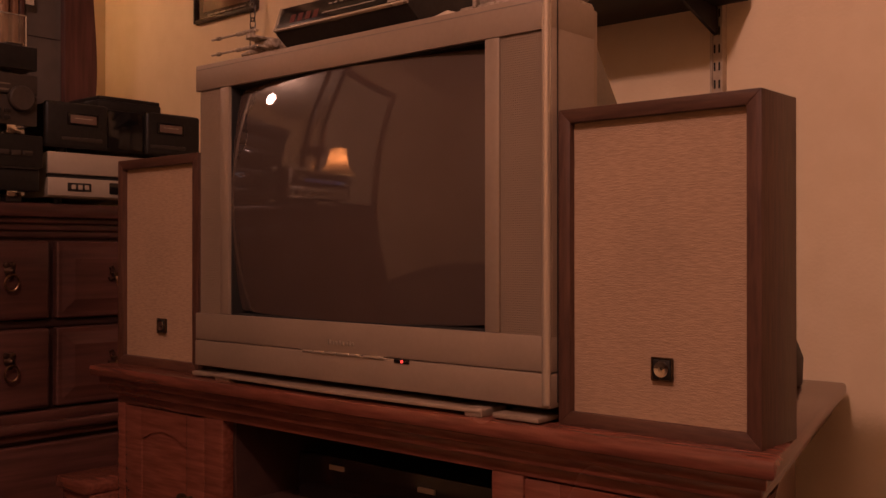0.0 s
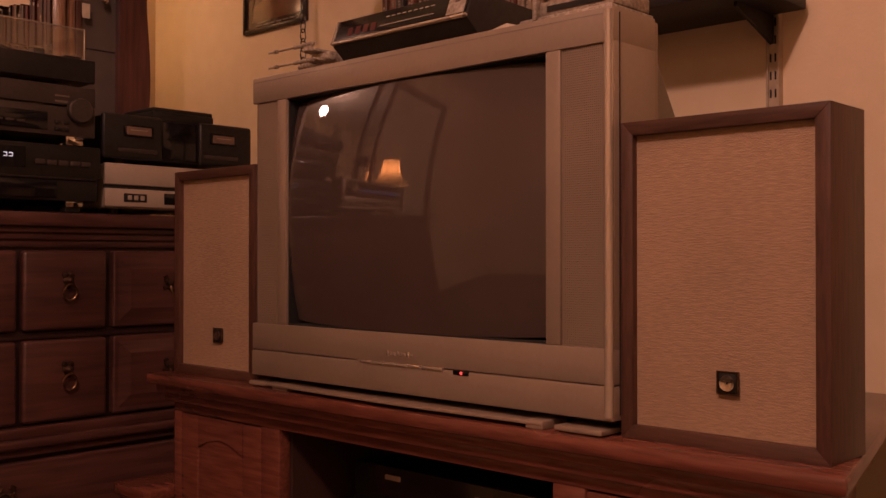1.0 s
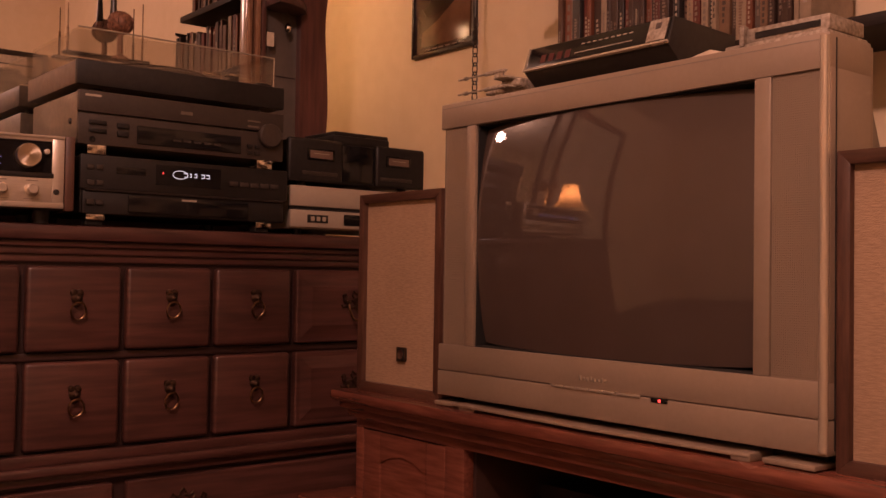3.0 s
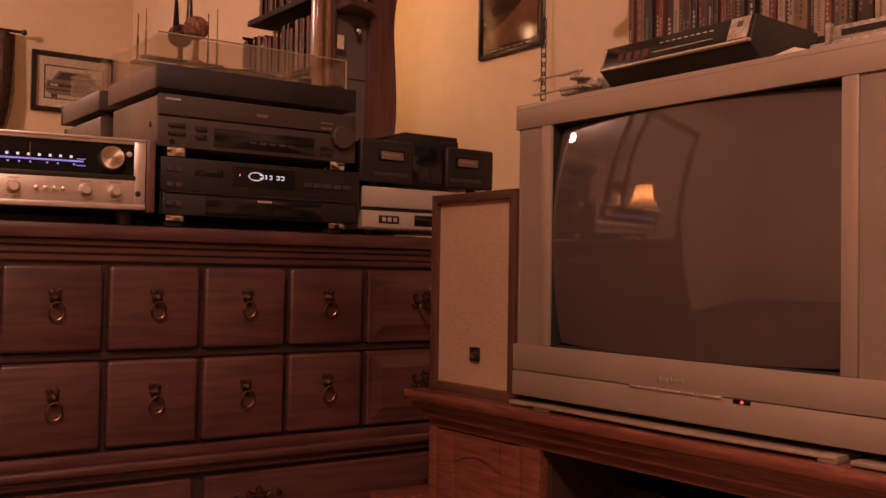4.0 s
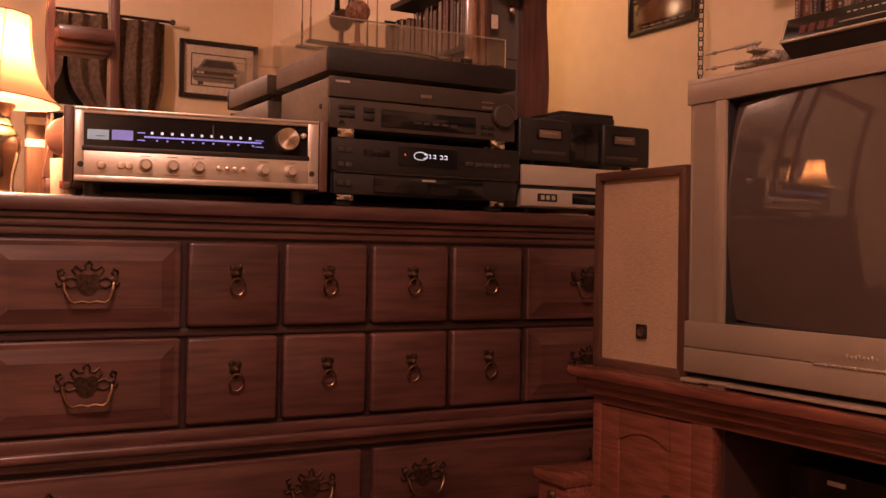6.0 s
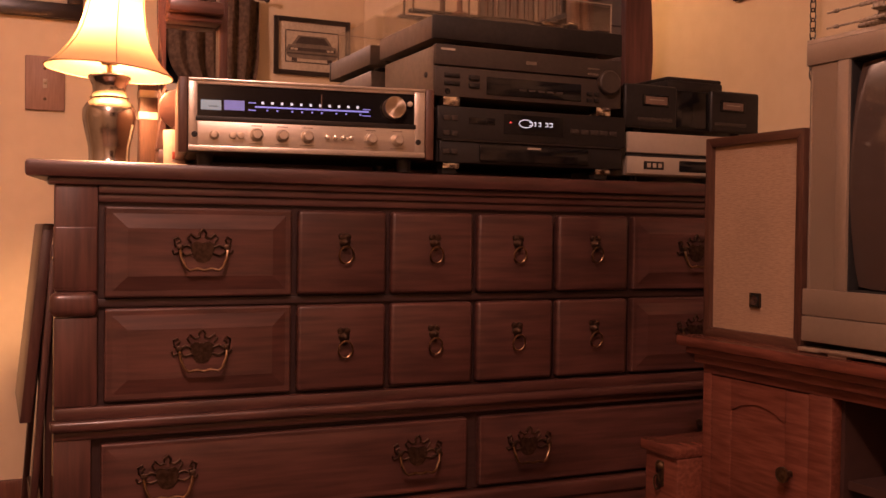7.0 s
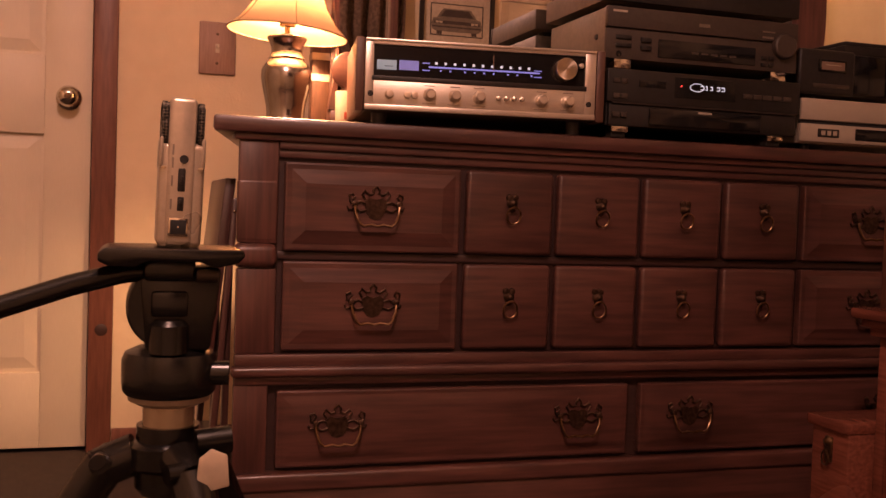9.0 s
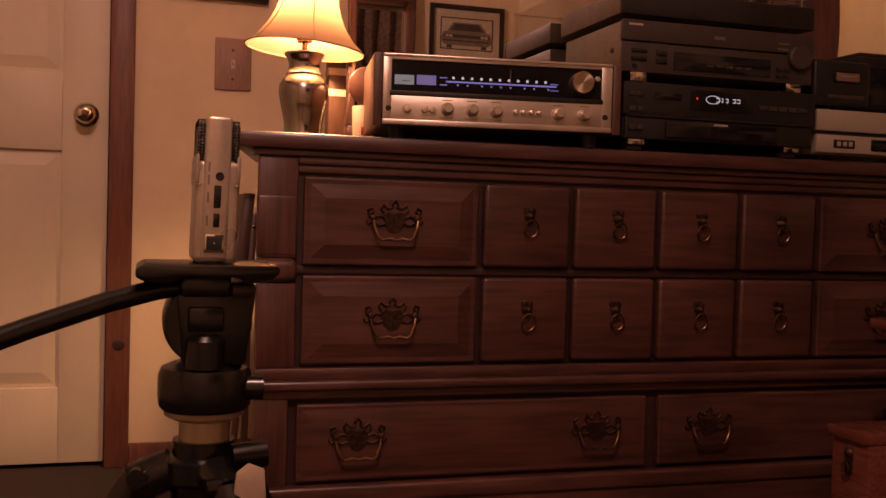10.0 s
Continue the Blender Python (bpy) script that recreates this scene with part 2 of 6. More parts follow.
# upright's wood made paler to paint in the bright highlights along it
M_LITWOOD = material("varnished wood lightened for highlights", (0.26, 0.14, 0.08), 0.22, 0, (0.16, 0.08, 0.046), 40, (6, 6, 0.6), coat=0.3)
M_PLINTH = material("grey-brown vinyl wrap", (0.155, 0.115, 0.080), 0.5, 0, (0.12, 0.088, 0.060), 60, stain=0.2)
M_NIGHT = material("dark window glass", (0.01, 0.01, 0.012), 0.05)

# ---- mesh helpers ----


def box(x0, x1, y0, y1, z0, z1, bevel=0.0, seg=2):
    bm = bmesh.new()
    bmesh.ops.create_cube(bm, size=1, matrix=Matrix.Translation(((x0 + x1) / 2, (y0 + y1) / 2, (z0 + z1) / 2)) @ Matrix.Diagonal((x1 - x0, y1 - y0, z1 - z0, 1)))
    if bevel:
        bmesh.ops.bevel(bm, geom=bm.edges[:], offset=bevel, segments=seg, affect="EDGES", profile=0.5)
    return bm


def joined(*bms):
    out = bmesh.new()
    for b in bms:
        me = bpy.data.meshes.new("piece")
        b.to_mesh(me)
        b.free()
        out.from_mesh(me)
        bpy.data.meshes.remove(me)
    return out


def lathe(profile, n=32, at=(0, 0, 0), axis="z"):
    """Turns (radius, height) pairs round an axis through at."""
    bm = bmesh.new()
    rings = []
    for r, h in profile:
        rings.append([bm.verts.new((r * math.cos(2 * math.pi * i / n), r * math.sin(2 * math.pi * i / n), h)) for i in range(n)])
    for a, b in zip(rings, rings[1:]):
        for i in range(n):
            bm.faces.new((a[i], a[(i + 1) % n], b[(i + 1) % n], b[i]))
    if profile[0][0] > 1e-6:
        bm.faces.new(rings[0][::-1])
    if profile[-1][0] > 1e-6:
        bm.faces.new(rings[-1])
    bmesh.ops.remove_doubles(bm, verts=bm.verts[:], dist=1e-6)
    turn = {"z": Matrix(), "x": Matrix.Rotation(math.pi / 2, 4, "Y"), "y": Matrix.Rotation(math.pi / 2, 4, "X")}[axis]
    bm.transform(Matrix.Translation(at) @ turn)
    return bm


def tube(points, r, n=8, closed=False):
    """A round bar along a line of points."""
    bm = bmesh.new()
    pts = [Vector(p) for p in points]
    rings, count = [], len(pts)
    for i, p in enumerate(pts):
        a = pts[(i - 1) % count] if closed or i else p
        b = pts[(i + 1) % count] if closed or i < count - 1 else p
        q = (b - a).to_track_quat("Z", "Y")
        rr = r[i] if isinstance(r, (list, tuple)) else r
        rings.append([bm.verts.new(p + q @ Vector((rr * math.cos(2 * math.pi * k / n), rr * math.sin(2 * math.pi * k / n), 0))) for k in range(n)])
    pairs = list(zip(rings, rings[1:])) + ([(rings[-1], rings[0])] if closed else [])
    for a, b in pairs:
        for k in range(n):
            bm.faces.new((a[k], a[(k + 1) % n], b[(k + 1) % n], b[k]))
    if not closed:
        bm.faces.new(rings[0][::-1])
        bm.faces.new(rings[-1])
    bmesh.ops.recalc_face_normals(bm, faces=bm.faces[:])
    return bm


def prism(outline, axis, a0, a1, bevel=0.0):
    """An outline pushed along an axis. Outline pairs: (y, z) for x, (x, z) for y, (x, y) for z."""
    bm = bmesh.new()
    put = {"x": lambda u, v, w: (w, u, v), "y": lambda u, v, w: (u, w, v), "z": lambda u, v, w: (u, v, w)}[axis]
    lo = [bm.verts.new(put(u, v, a0)) for u, v in outline]
    hi = [bm.verts.new(put(u, v, a1)) for u, v in outline]
    bm.faces.new(lo[::-1])
    bm.faces.new(hi)
    for i in range(len(lo)):
        j = (i + 1) % len(lo)
        bm.faces.new((lo[i], lo[j], hi[j], hi[i]))
    bmesh.ops.recalc_face_normals(bm, faces=bm.faces[:])
    if bevel:
        bmesh.ops.bevel(bm, geom=bm.edges[:], offset=bevel, segments=2, affect="EDGES", profile=0.5)
    return bm


def raised(x, y0, y1, z0, z1, rim, rise):
    """A raised field on a face towards +x: sloping border, flat middle."""
    bm = bmesh.new()
    o = [bm.verts.new((x, y, z)) for y, z in ((y0, z0), (y1, z0), (y1, z1), (y0, z1))]
    i = [bm.verts.new((x + rise, y, z)) for y, z in ((y0 + rim, z0 + rim), (y1 - rim, z0 + rim), (y1 - rim, z1 - rim), (y0 + rim, z1 - rim))]
    bm.faces.new(i)
    bm.faces.new(o[::-1])
    for k in range(4):
        bm.faces.new((o[k], o[(k + 1) % 4], i[(k + 1) % 4], i[k]))
    bmesh.ops.recalc_face_normals(bm, faces=bm.faces[:])
    return bm


def mesh_of(name, bm, mat, base=(0, 0, 0), angle=38):
    me = bpy.data.meshes.new(name)
    bm.transform(Matrix.Translation([-c for c in base]))
    for f in bm.faces:
        f.smooth = True
    bm.to_mesh(me)
    bm.free()
    me.set_sharp_from_angle(angle=radians(angle))
    me.materials.append(mat)
    return me


def thing(name, base, label, category, group="", kind=""):
    ob = new(name)
    ob.empty_display_size = 0.05
    ob.location = base
    return tagged(ob, label, category, group, kind)


def root_of(ob):
    while ob.parent:
        ob = ob.parent
    return ob


def part(name, bm, mat, parent, label="", angle=38):
    """A mesh of its own under a thing or a part; bm is in world metres."""
    base = root_of(parent).location
    ob = new(name, mesh_of(name, bm, mat, base, angle))
    ob.parent = parent
    return tagged(ob, label)


def solid(name, bm, mat, label, category, group="", kind="", base=(0, 0, 0)):
    """A top-level thing of one mesh."""
    ob = new(name, mesh_of(name, bm, mat, base))
    ob.location = base
    return tagged(ob, label, category, group, kind)

# ---- room ----
X_W, X_E, Y_N, Y_S, TOP = -2.55, 1.36, 1.975, -2.0, 2.40


def structure(name, bm, mat, label):
    return solid(name, bm, mat, label, name.split("_")[0], kind="structure")


structure("floor", box(X_W - 0.1, X_E + 0.1, Y_S - 0.1, Y_N + 0.1, -0.08, 0), M_CARPET, "dark brown carpeted floor")
structure("ceiling", box(X_W - 0.1, X_E + 0.1, Y_S - 0.1, Y_N + 0.1, TOP, TOP + 0.08), M_CEIL, "off-white textured ceiling")
structure("wall_north", box(X_W - 0.1, X_E + 0.1, Y_N, Y_N + 0.1, 0, TOP), M_WALL, "cream painted wall behind the television")
structure("wall_south", box(X_W - 0.1, X_E + 0.1, Y_S - 0.1, Y_S, 0, TOP), M_WALL, "plain cream painted wall")
structure("wall_west", joined(box(X_W - 0.1, X_W, -0.155, Y_N, 0, TOP), box(X_W - 0.1, X_W, Y_S, -0.935, 0, TOP), box(X_W - 0.1, X_W, -0.935, -0.155, 2.04, TOP)),
          M_WALL, "cream painted wall with a doorway beside the dresser")
structure("wall_east", joined(box(X_E, X_E + 0.1, Y_S, 0.30, 0, TOP), box(X_E, X_E + 0.1, 1.15, Y_N, 0, TOP), box(X_E, X_E + 0.1, 0.30, 1.15, 0, 1.0), box(X_E, X_E + 0.1, 0.30, 1.15, 1.90, TOP)),
          M_WALL, "cream painted wall with a curtained window")
structure("baseboard", joined(box(X_W, X_W + 0.014, -0.098, Y_N, 0, 0.062, 0.003), box(X_W + 0.014, X_E, Y_N - 0.014, Y_N, 0, 0.062, 0.003)), M_PINE, "red-stained pine baseboard")

# casing round the door
trim = thing("trim", (X_W, -0.13, 0), "red-stained knotty pine door casing", "trim", kind="structure")
part("casing_upright", box(X_W - 0.002, X_W + 0.018, -0.160, -0.099, 0, 2.10, 0.004), M_PINE, trim)
part("casing_upright", box(X_W - 0.002, X_W + 0.018, -0.991, -0.930, 0, 2.10, 0.004), M_PINE, trim)
part("casing_head", box(X_W - 0.002, X_W + 0.018, -0.930, -0.160, 2.04, 2.10, 0.004), M_PINE, trim)
part("knot", lathe([(0.0, 0.0012), (0.012, 0.0014), (0.016, 0.0)], 20, (X_W + 0.018, -0.128, 0.325), "x"), M_GAP, trim, "dark round knot in the pine")

# six-panel door
DX = X_W - 0.012
door = thing("door_1", (DX, -0.54, 0), "closed off-white six-panel door with a round metal knob", "door", kind="structure")
stiles = [box(DX - 0.035, DX, -0.930, -0.815, 0.012, 2.035, 0.002), box(DX - 0.035, DX, -0.277, -0.163, 0.012, 2.035, 0.002), box(DX - 0.035, DX, -0.60, -0.49, 0.012, 2.035, 0.002)]
for z0, z1 in ((0.012, 0.21), (0.83, 1.03), (1.62, 1.72), (1.93, 2.035)):
    for y0, y1 in ((-0.815, -0.60), (-0.49, -0.277)):
        stiles.append(box(DX - 0.035, DX, y0, y1, z0, z1, 0.002))
part("door_frame", joined(*stiles), M_DOOR, door)
for y0, y1 in ((-0.815, -0.60), (-0.49, -0.277)):
    for z0, z1 in ((0.21, 0.83), (1.03, 1.62), (1.72, 1.93)):
        part("door_panel", joined(box(DX - 0.033, DX - 0.014, y0, y1, z0, z1), raised(DX - 0.014, y0 + 0.010, y1 - 0.010, z0 + 0.010, z1 - 0.010, 0.030, 0.007)), M_DOOR, door, "", 10)
knob = part("door_knob", lathe([(0.0, 0.072), (0.012, 0.072), (0.022, 0.066), (0.027, 0.056), (0.024, 0.046), (0.013, 0.038), (0.011, 0.014), (0.024, 0.012), (0.031, 0.007), (0.033, 0.0)], 32, (DX, -0.218, 0.925), "x"), M_CHROME, door, "polished round door knob")
part("key_button", lathe([(0.0, 0.078), (0.007, 0.078), (0.009, 0.070)], 16, (DX, -0.218, 0.925), "x"), M_BRASS, knob)

# switch plate
plate = thing("light_switch", (X_W, 0.153, 1.08), "pinkish wooden light switch plate on the wall", "light switch")
part("plate", box(X_W, X_W + 0.010, 0.105, 0.201, 1.011, 1.150, 0.003), material("pale pink wood", (0.38, 0.23, 0.165), 0.5, 0, (0.31, 0.18, 0.125), 40, (5, 5, 0.5), bump=0.1), plate)
for z in (1.040, 1.118):
    part("screw", lathe([(0.0, 0.0025), (0.003, 0.002), (0.004, 0.0)], 12, (X_W + 0.010, 0.152, z), "x"), M_BRASS, plate)
part("toggle", joined(box(X_W + 0.009, X_W + 0.012, 0.147, 0.158, 1.068, 1.092, 0.001), box(X_W + 0.010, X_W + 0.022, 0.149, 0.156, 1.080, 1.090, 0.002)), M_CUP, plate, "small cream toggle")

# picture over the switch, of which the lower edge shows
pic = thing("framed_picture", (X_W, 0.05, 1.249), "pale picture in a broad black frame on the wall", "picture")
pa, pb, pc, pd, pw = -0.150, 0.243, 1.249, 1.640, 0.038
part("frame", joined(box(X_W, X_W + 0.024, pa, pb, pc, pc + pw, 0.002), box(X_W, X_W + 0.024, pa, pb, pd - pw, pd, 0.002), box(X_W, X_W + 0.024, pa, pa + pw, pc + pw, pd - pw, 0.002), box(X_W, X_W + 0.024, pb - pw, pb, pc + pw, pd - pw, 0.002)), M_FRAMEBLK, pic)
part("mount", box(X_W, X_W + 0.008, pa + pw, pb - pw, pc + pw, pd - pw), M_MAT, pic)
part("inner_line", box(X_W + 0.007, X_W + 0.0095, pa + pw + 0.012, pb - pw - 0.012, pc + pw + 0.012, pc + pw + 0.018), M_INK, pic)

# window and curtains on the wall opposite the mirror
window = thing("window_1", (X_E, 0.72, 1.0), "dark window behind brown curtains", "window", kind="structure")
part("window_frame", joined(box(X_E + 0.01, X_E + 0.07, 0.30, 0.35, 1.0, 1.90), box(X_E + 0.01, X_E + 0.07, 1.10, 1.15, 1.0, 1.90), box(X_E + 0.01, X_E + 0.07, 0.35, 1.10, 1.0, 1.05), box(X_E + 0.01, X_E + 0.07, 0.35, 1.10, 1.85, 1.90), box(X_E + 0.02, X_E + 0.06, 0.35, 1.10, 1.44, 1.48)), M_DOOR, window)
part("pane", box(X_E + 0.035, X_E + 0.041, 0.352, 1.098, 1.052, 1.438), M_NIGHT, window)
part("pane", box(X_E + 0.035, X_E + 0.041, 0.352, 1.098, 1.482, 1.848), M_NIGHT, window)


def drape(y0, y1, z0, z1, tie, side):
    """A hanging drape with folds, gathered towards one side at its tie."""
    bm = bmesh.new()
    nu, nv = 44, 30
    grid = []
    for j in range(nv + 1):
        v = j / nv
        z = z1 + (z0 - z1) * v
        pull = math.exp(-((z - tie) / 0.16) ** 2) * 0.45
        row = []
        for i in range(nu + 1):
            u = i / nu
            w = u + (side - u) * pull
            y = y0 + (y1 - y0) * w
            x = X_E - 0.07 + 0.022 * math.sin(u * 34 + 1.2 * math.sin(v * 3)) + 0.012 * math.sin(u * 13 + v * 4)
            row.append(bm.verts.new((x, y, z)))
        grid.append(row)
    for a, b in zip(grid, grid[1:]):
        for i in range(nu):
            bm.faces.new((a[i], a[i + 1], b[i + 1], b[i]))
    bmesh.ops.solidify(bm, geom=bm.faces[:], thickness=0.003)
    return bm


curtain = thing("curtain", (X_E - 0.07, 0.75, 1.0), "brown patterned tied-back curtains on a dark rod", "curtain")
part("drape", drape(0.86, 1.35, 0.9, 1.945, 1.35, 0.75), M_CURTAIN, curtain)
part("drape", drape(0.10, 0.84, 0.9, 1.945, 1.35, 0.25), M_CURTAIN, curtain)
part("rod", tube([(X_E - 0.07, 0.02, 1.955), (X_E - 0.07, 1.385, 1.955)], 0.008), M_FRAMEBLK, curtain, "dark curtain rod")
part("finial", lathe([(0.0, -0.018), (0.012, -0.01), (0.015, 0), (0.012, 0.01), (0.0, 0.018)], 14, (X_E - 0.07, 1.39, 1.955)), M_FRAMEBLK, curtain)
part("bracket", joined(box(X_E - 0.075, X_E, 1.30, 1.315, 1.94, 1.952), box(X_E - 0.006, X_E, 1.29, 1.325, 1.91, 1.97, 0.002)), M_FRAMEBLK, curtain)


def car_print():
    x = X_E
    y0, y1, z0, z1 = 1.443, 1.885, 1.570, 1.890
    ob = thing("framed_picture", (x, (y0 + y1) / 2, z0), "dark framed print of a car seen from the front", "picture")
    w = 0.026
    part("frame", joined(box(x - 0.022, x, y0, y0 + w, z0, z1, 0.003), box(x - 0.022, x, y1 - w, y1, z0, z1, 0.003), box(x - 0.022, x, y0 + w, y1 - w, z0, z0 + w, 0.003), box(x - 0.022, x, y0 + w, y1 - w, z1 - w, z1, 0.003)), M_FRAMEBLK, ob)
    part("mount", box(x - 0.008, x, y0 + w, y1 - w, z0 + w, z1 - w), M_MAT, ob)
    a, b, c, d = y0 + 0.065, y1 - 0.065, z0 + 0.07, z1 - 0.07
    part("inner_line", joined(box(x - 0.0095, x - 0.007, a, a + 0.006, c, d), box(x - 0.0095, x - 0.007, b - 0.006, b, c, d), box(x - 0.0095, x - 0.007, a + 0.006, b - 0.006, c, c + 0.006), box(x - 0.0095, x - 0.007, a + 0.006, b - 0.006, d - 0.006, d)), M_INK, ob)
    m = (a + b) / 2
    def flat(outline, lift=0.0):
        return prism([(m + u, c + v) for u, v in outline], "x", x - 0.0105 - lift, x - 0.0078)
    half = [(0.0, 0.024), (0.128, 0.026), (0.146, 0.040), (0.149, 0.070), (0.138, 0.098), (0.0, 0.104)]
    part("car_shape", flat(half + [(-u, v) for u, v in half[-2:0:-1]]), M_INK2, ob)
    part("cabin_shape", flat([(-0.118, 0.101), (0.118, 0.101), (0.082, 0.152), (-0.082, 0.152)]), M_INK2, ob)
    part("windscreen_shape", flat([(-0.098, 0.107), (0.098, 0.107), (0.070, 0.145), (-0.070, 0.145)], 0.001), M_INK, ob)
    part("grille_shape", flat([(-0.136, 0.066), (0.136, 0.066), (0.132, 0.084), (-0.132, 0.084)], 0.001), M_INK, ob)
    part("bumper_shape", flat([(-0.146, 0.046), (0.146, 0.046), (0.144, 0.054), (-0.144, 0.054)], 0.001), M_INK, ob)
    for u in (-0.118, 0.088):
        part("tyre_shape", flat([(u, 0.008), (u + 0.030, 0.008), (u + 0.030, 0.026), (u, 0.026)]), M_INK, ob)
    for u in (-0.126, -0.104, 0.084, 0.106):
        part("headlight_shape", flat([(u, 0.069), (u + 0.018, 0.069), (u + 0.018, 0.081), (u, 0.081)], 0.002), M_MAT, ob)


car_print()

# ceiling lamp over the middle of the room
cl = thing("ceiling_lamp", (*CEIL_POS, TOP), "round ceiling lamp with an open brass ring", "ceiling lamp")
part("canopy", lathe([(0.0, 0.0), (0.07, 0.0), (0.065, -0.03), (0.012, -0.045), (0.0, -0.045)], 24, (*CEIL_POS, TOP)), M_BRASS, cl)
part("stem", tube([(*CEIL_POS, TOP - 0.04), (*CEIL_POS, TOP - 0.09)], 0.008), M_BRASS, cl)
part("socket", lathe([(0.0, 0.0), (0.022, 0.0), (0.022, -0.04), (0.0, -0.04)], 16, (*CEIL_POS, TOP - 0.085)), M_BRASS, cl)

# unseen lamp behind the mirror; added can faces the poster wall, shields the screen
KX, KY, KZ = CORNER_POS
unseen_clip_lamp = thing("unseen_clip_lamp", (X_W, KY - 0.06, KZ), "unseen lit lamp behind the mirror, its dark can added to shield the screen", "lamp")
can = lathe([(0.0, -0.085), (0.020, -0.085), (0.034, -0.070), (0.037, 0.026), (0.0355, 0.026), (0.0325, -0.068), (0.019, -0.082), (0.0, -0.082)], 28, (0, 0, 0), "y")
can.transform(Matrix.Translation(CORNER_POS) @ Matrix.Rotation(math.pi, 4, "Z"))
part("can", can, M_GREYMETAL, unseen_clip_lamp, "dark metal can added to shield the screen from the bulb")
bulb = part("bulb", lathe([(0.0, 0.026), (0.012, 0.023), (0.021, 0.010), (0.022, -0.004), (0.016, -0.022), (0.010, -0.034), (0.010, -0.080), (0.0, -0.080)], 24, (0, 0, 0), "y"), M_BULB, unseen_clip_lamp, "glowing bulb")
bulb.data.transform(Matrix.Translation(Vector(CORNER_POS) - unseen_clip_lamp.location) @ Matrix.Rotation(math.pi, 4, "Z") @ Matrix.Translation(unseen_clip_lamp.location))
bulb.visible_shadow = False
part("arm", joined(tube([(X_W, KY - 0.06, KZ), (KX, KY - 0.06, KZ)], 0.005, 8), box(X_W, X_W + 0.008, KY - 0.085, KY - 0.035, KZ - 0.03, KZ + 0.03, 0.003)), M_GREYMETAL, unseen_clip_lamp)

# ---- dresser ----
FX = -1.62                                   # plane of the drawer rails
CY = 0.936
Y0, Y1 = 0.127, 1.744
DTOP = 0.828


def bail_plate(y, z, x):
    """Openwork back plate: a shield with scrolled horns on both sides."""
    shield = [(0.0, 0.014), (0.014, 0.018), (0.024, 0.010), (0.022, -0.008), (0.012, -0.022), (0.0, -0.026)]
    pieces = [prism([(y + u, z + v) for u, v in shield] + [(y - u, z + v) for u, v in shield[-2:0:-1]], "x", x, x + 0.002)]
    for s in (-1, 1):
        horn = [(0.022, 0.006), (0.032, 0.010), (0.044, 0.004), (0.054, 0.010), (0.056, 0.022), (0.048, 0.026), (0.044, 0.019), (0.049, 0.014)]
        low = [(0.020, -0.006), (0.032, -0.010), (0.044, -0.004), (0.056, -0.007), (0.059, 0.0)]
        crest = [(0.0, 0.042), (0.007, 0.034), (0.005, 0.027), (0.014, 0.024), (0.024, 0.032), (0.029, 0.024), (0.023, 0.015)]
        for line in (horn, low, crest):
            pieces.append(tube([(x + 0.0025, y + s * u, z + v) for u, v in line], 0.0024, 6))
    return joined(*pieces)


def batwing_pull(parent, y, z, x):
    plate_mesh = bail_plate(y, z, x)
    plate_mesh.transform(Matrix.Translation((0, y, z)) @ Matrix.Diagonal((1, 0.92, 0.92, 1)) @ Matrix.Translation((0, -y, -z)))
    p = part("pull_plate", plate_mesh, M_PLATE, parent, "aged brass batwing back plate")
    pts = [(x + 0.012, y - 0.042, z + 0.004), (x + 0.016, y - 0.041, z - 0.012), (x + 0.018, y - 0.034, z - 0.030), (x + 0.018, y - 0.026, z - 0.036), (x + 0.018, y - 0.012, z - 0.033), (x + 0.018, y, z - 0.036),
           (x + 0.018, y + 0.012, z - 0.033), (x + 0.018, y + 0.026, z - 0.036), (x + 0.018, y + 0.034, z - 0.030), (x + 0.016, y + 0.041, z - 0.012), (x + 0.012, y + 0.042, z + 0.004)]
    part("bail", tube(pts, 0.0028), M_PULL, p, "worn brass bail handle")
    for s in (-1, 1):
        part("post", lathe([(0.005, 0.0), (0.004, 0.010), (0.006, 0.014), (0.0, 0.017)], 12, (x, y + s * 0.042, z + 0.005), "x"), M_PLATE, p)


def ring_pull(parent, y, z, x):
    p = part("rosette", joined(lathe([(0.011, 0.0), (0.011, 0.003), (0.008, 0.006), (0.005, 0.013), (0.0, 0.016)], 16, (x, y, z + 0.016), "x"),
                               lathe([(0.007, 0.0), (0.006, 0.005), (0.0, 0.007)], 12, (x, y - 0.006, z + 0.027), "x"), lathe([(0.007, 0.0), (0.006, 0.005), (0.0, 0.007)], 12, (x, y + 0.006, z + 0.027), "x"),
                               lathe([(0.006, 0.0), (0.005, 0.006), (0.0, 0.008)], 12, (x, y, z + 0.004), "x")), M_PLATE, parent, "small cast brass rosette")
    ring = [(x + 0.012 + 0.003 * math.cos(a), y + 0.0145 * math.sin(a), z - 0.008 + 0.0165 * math.cos(a)) for a in [2 * math.pi * k / 20 for k in range(20)]]
    part("ring", tube(ring, 0.002, 7, True), M_PULL, p, "brass drop ring")


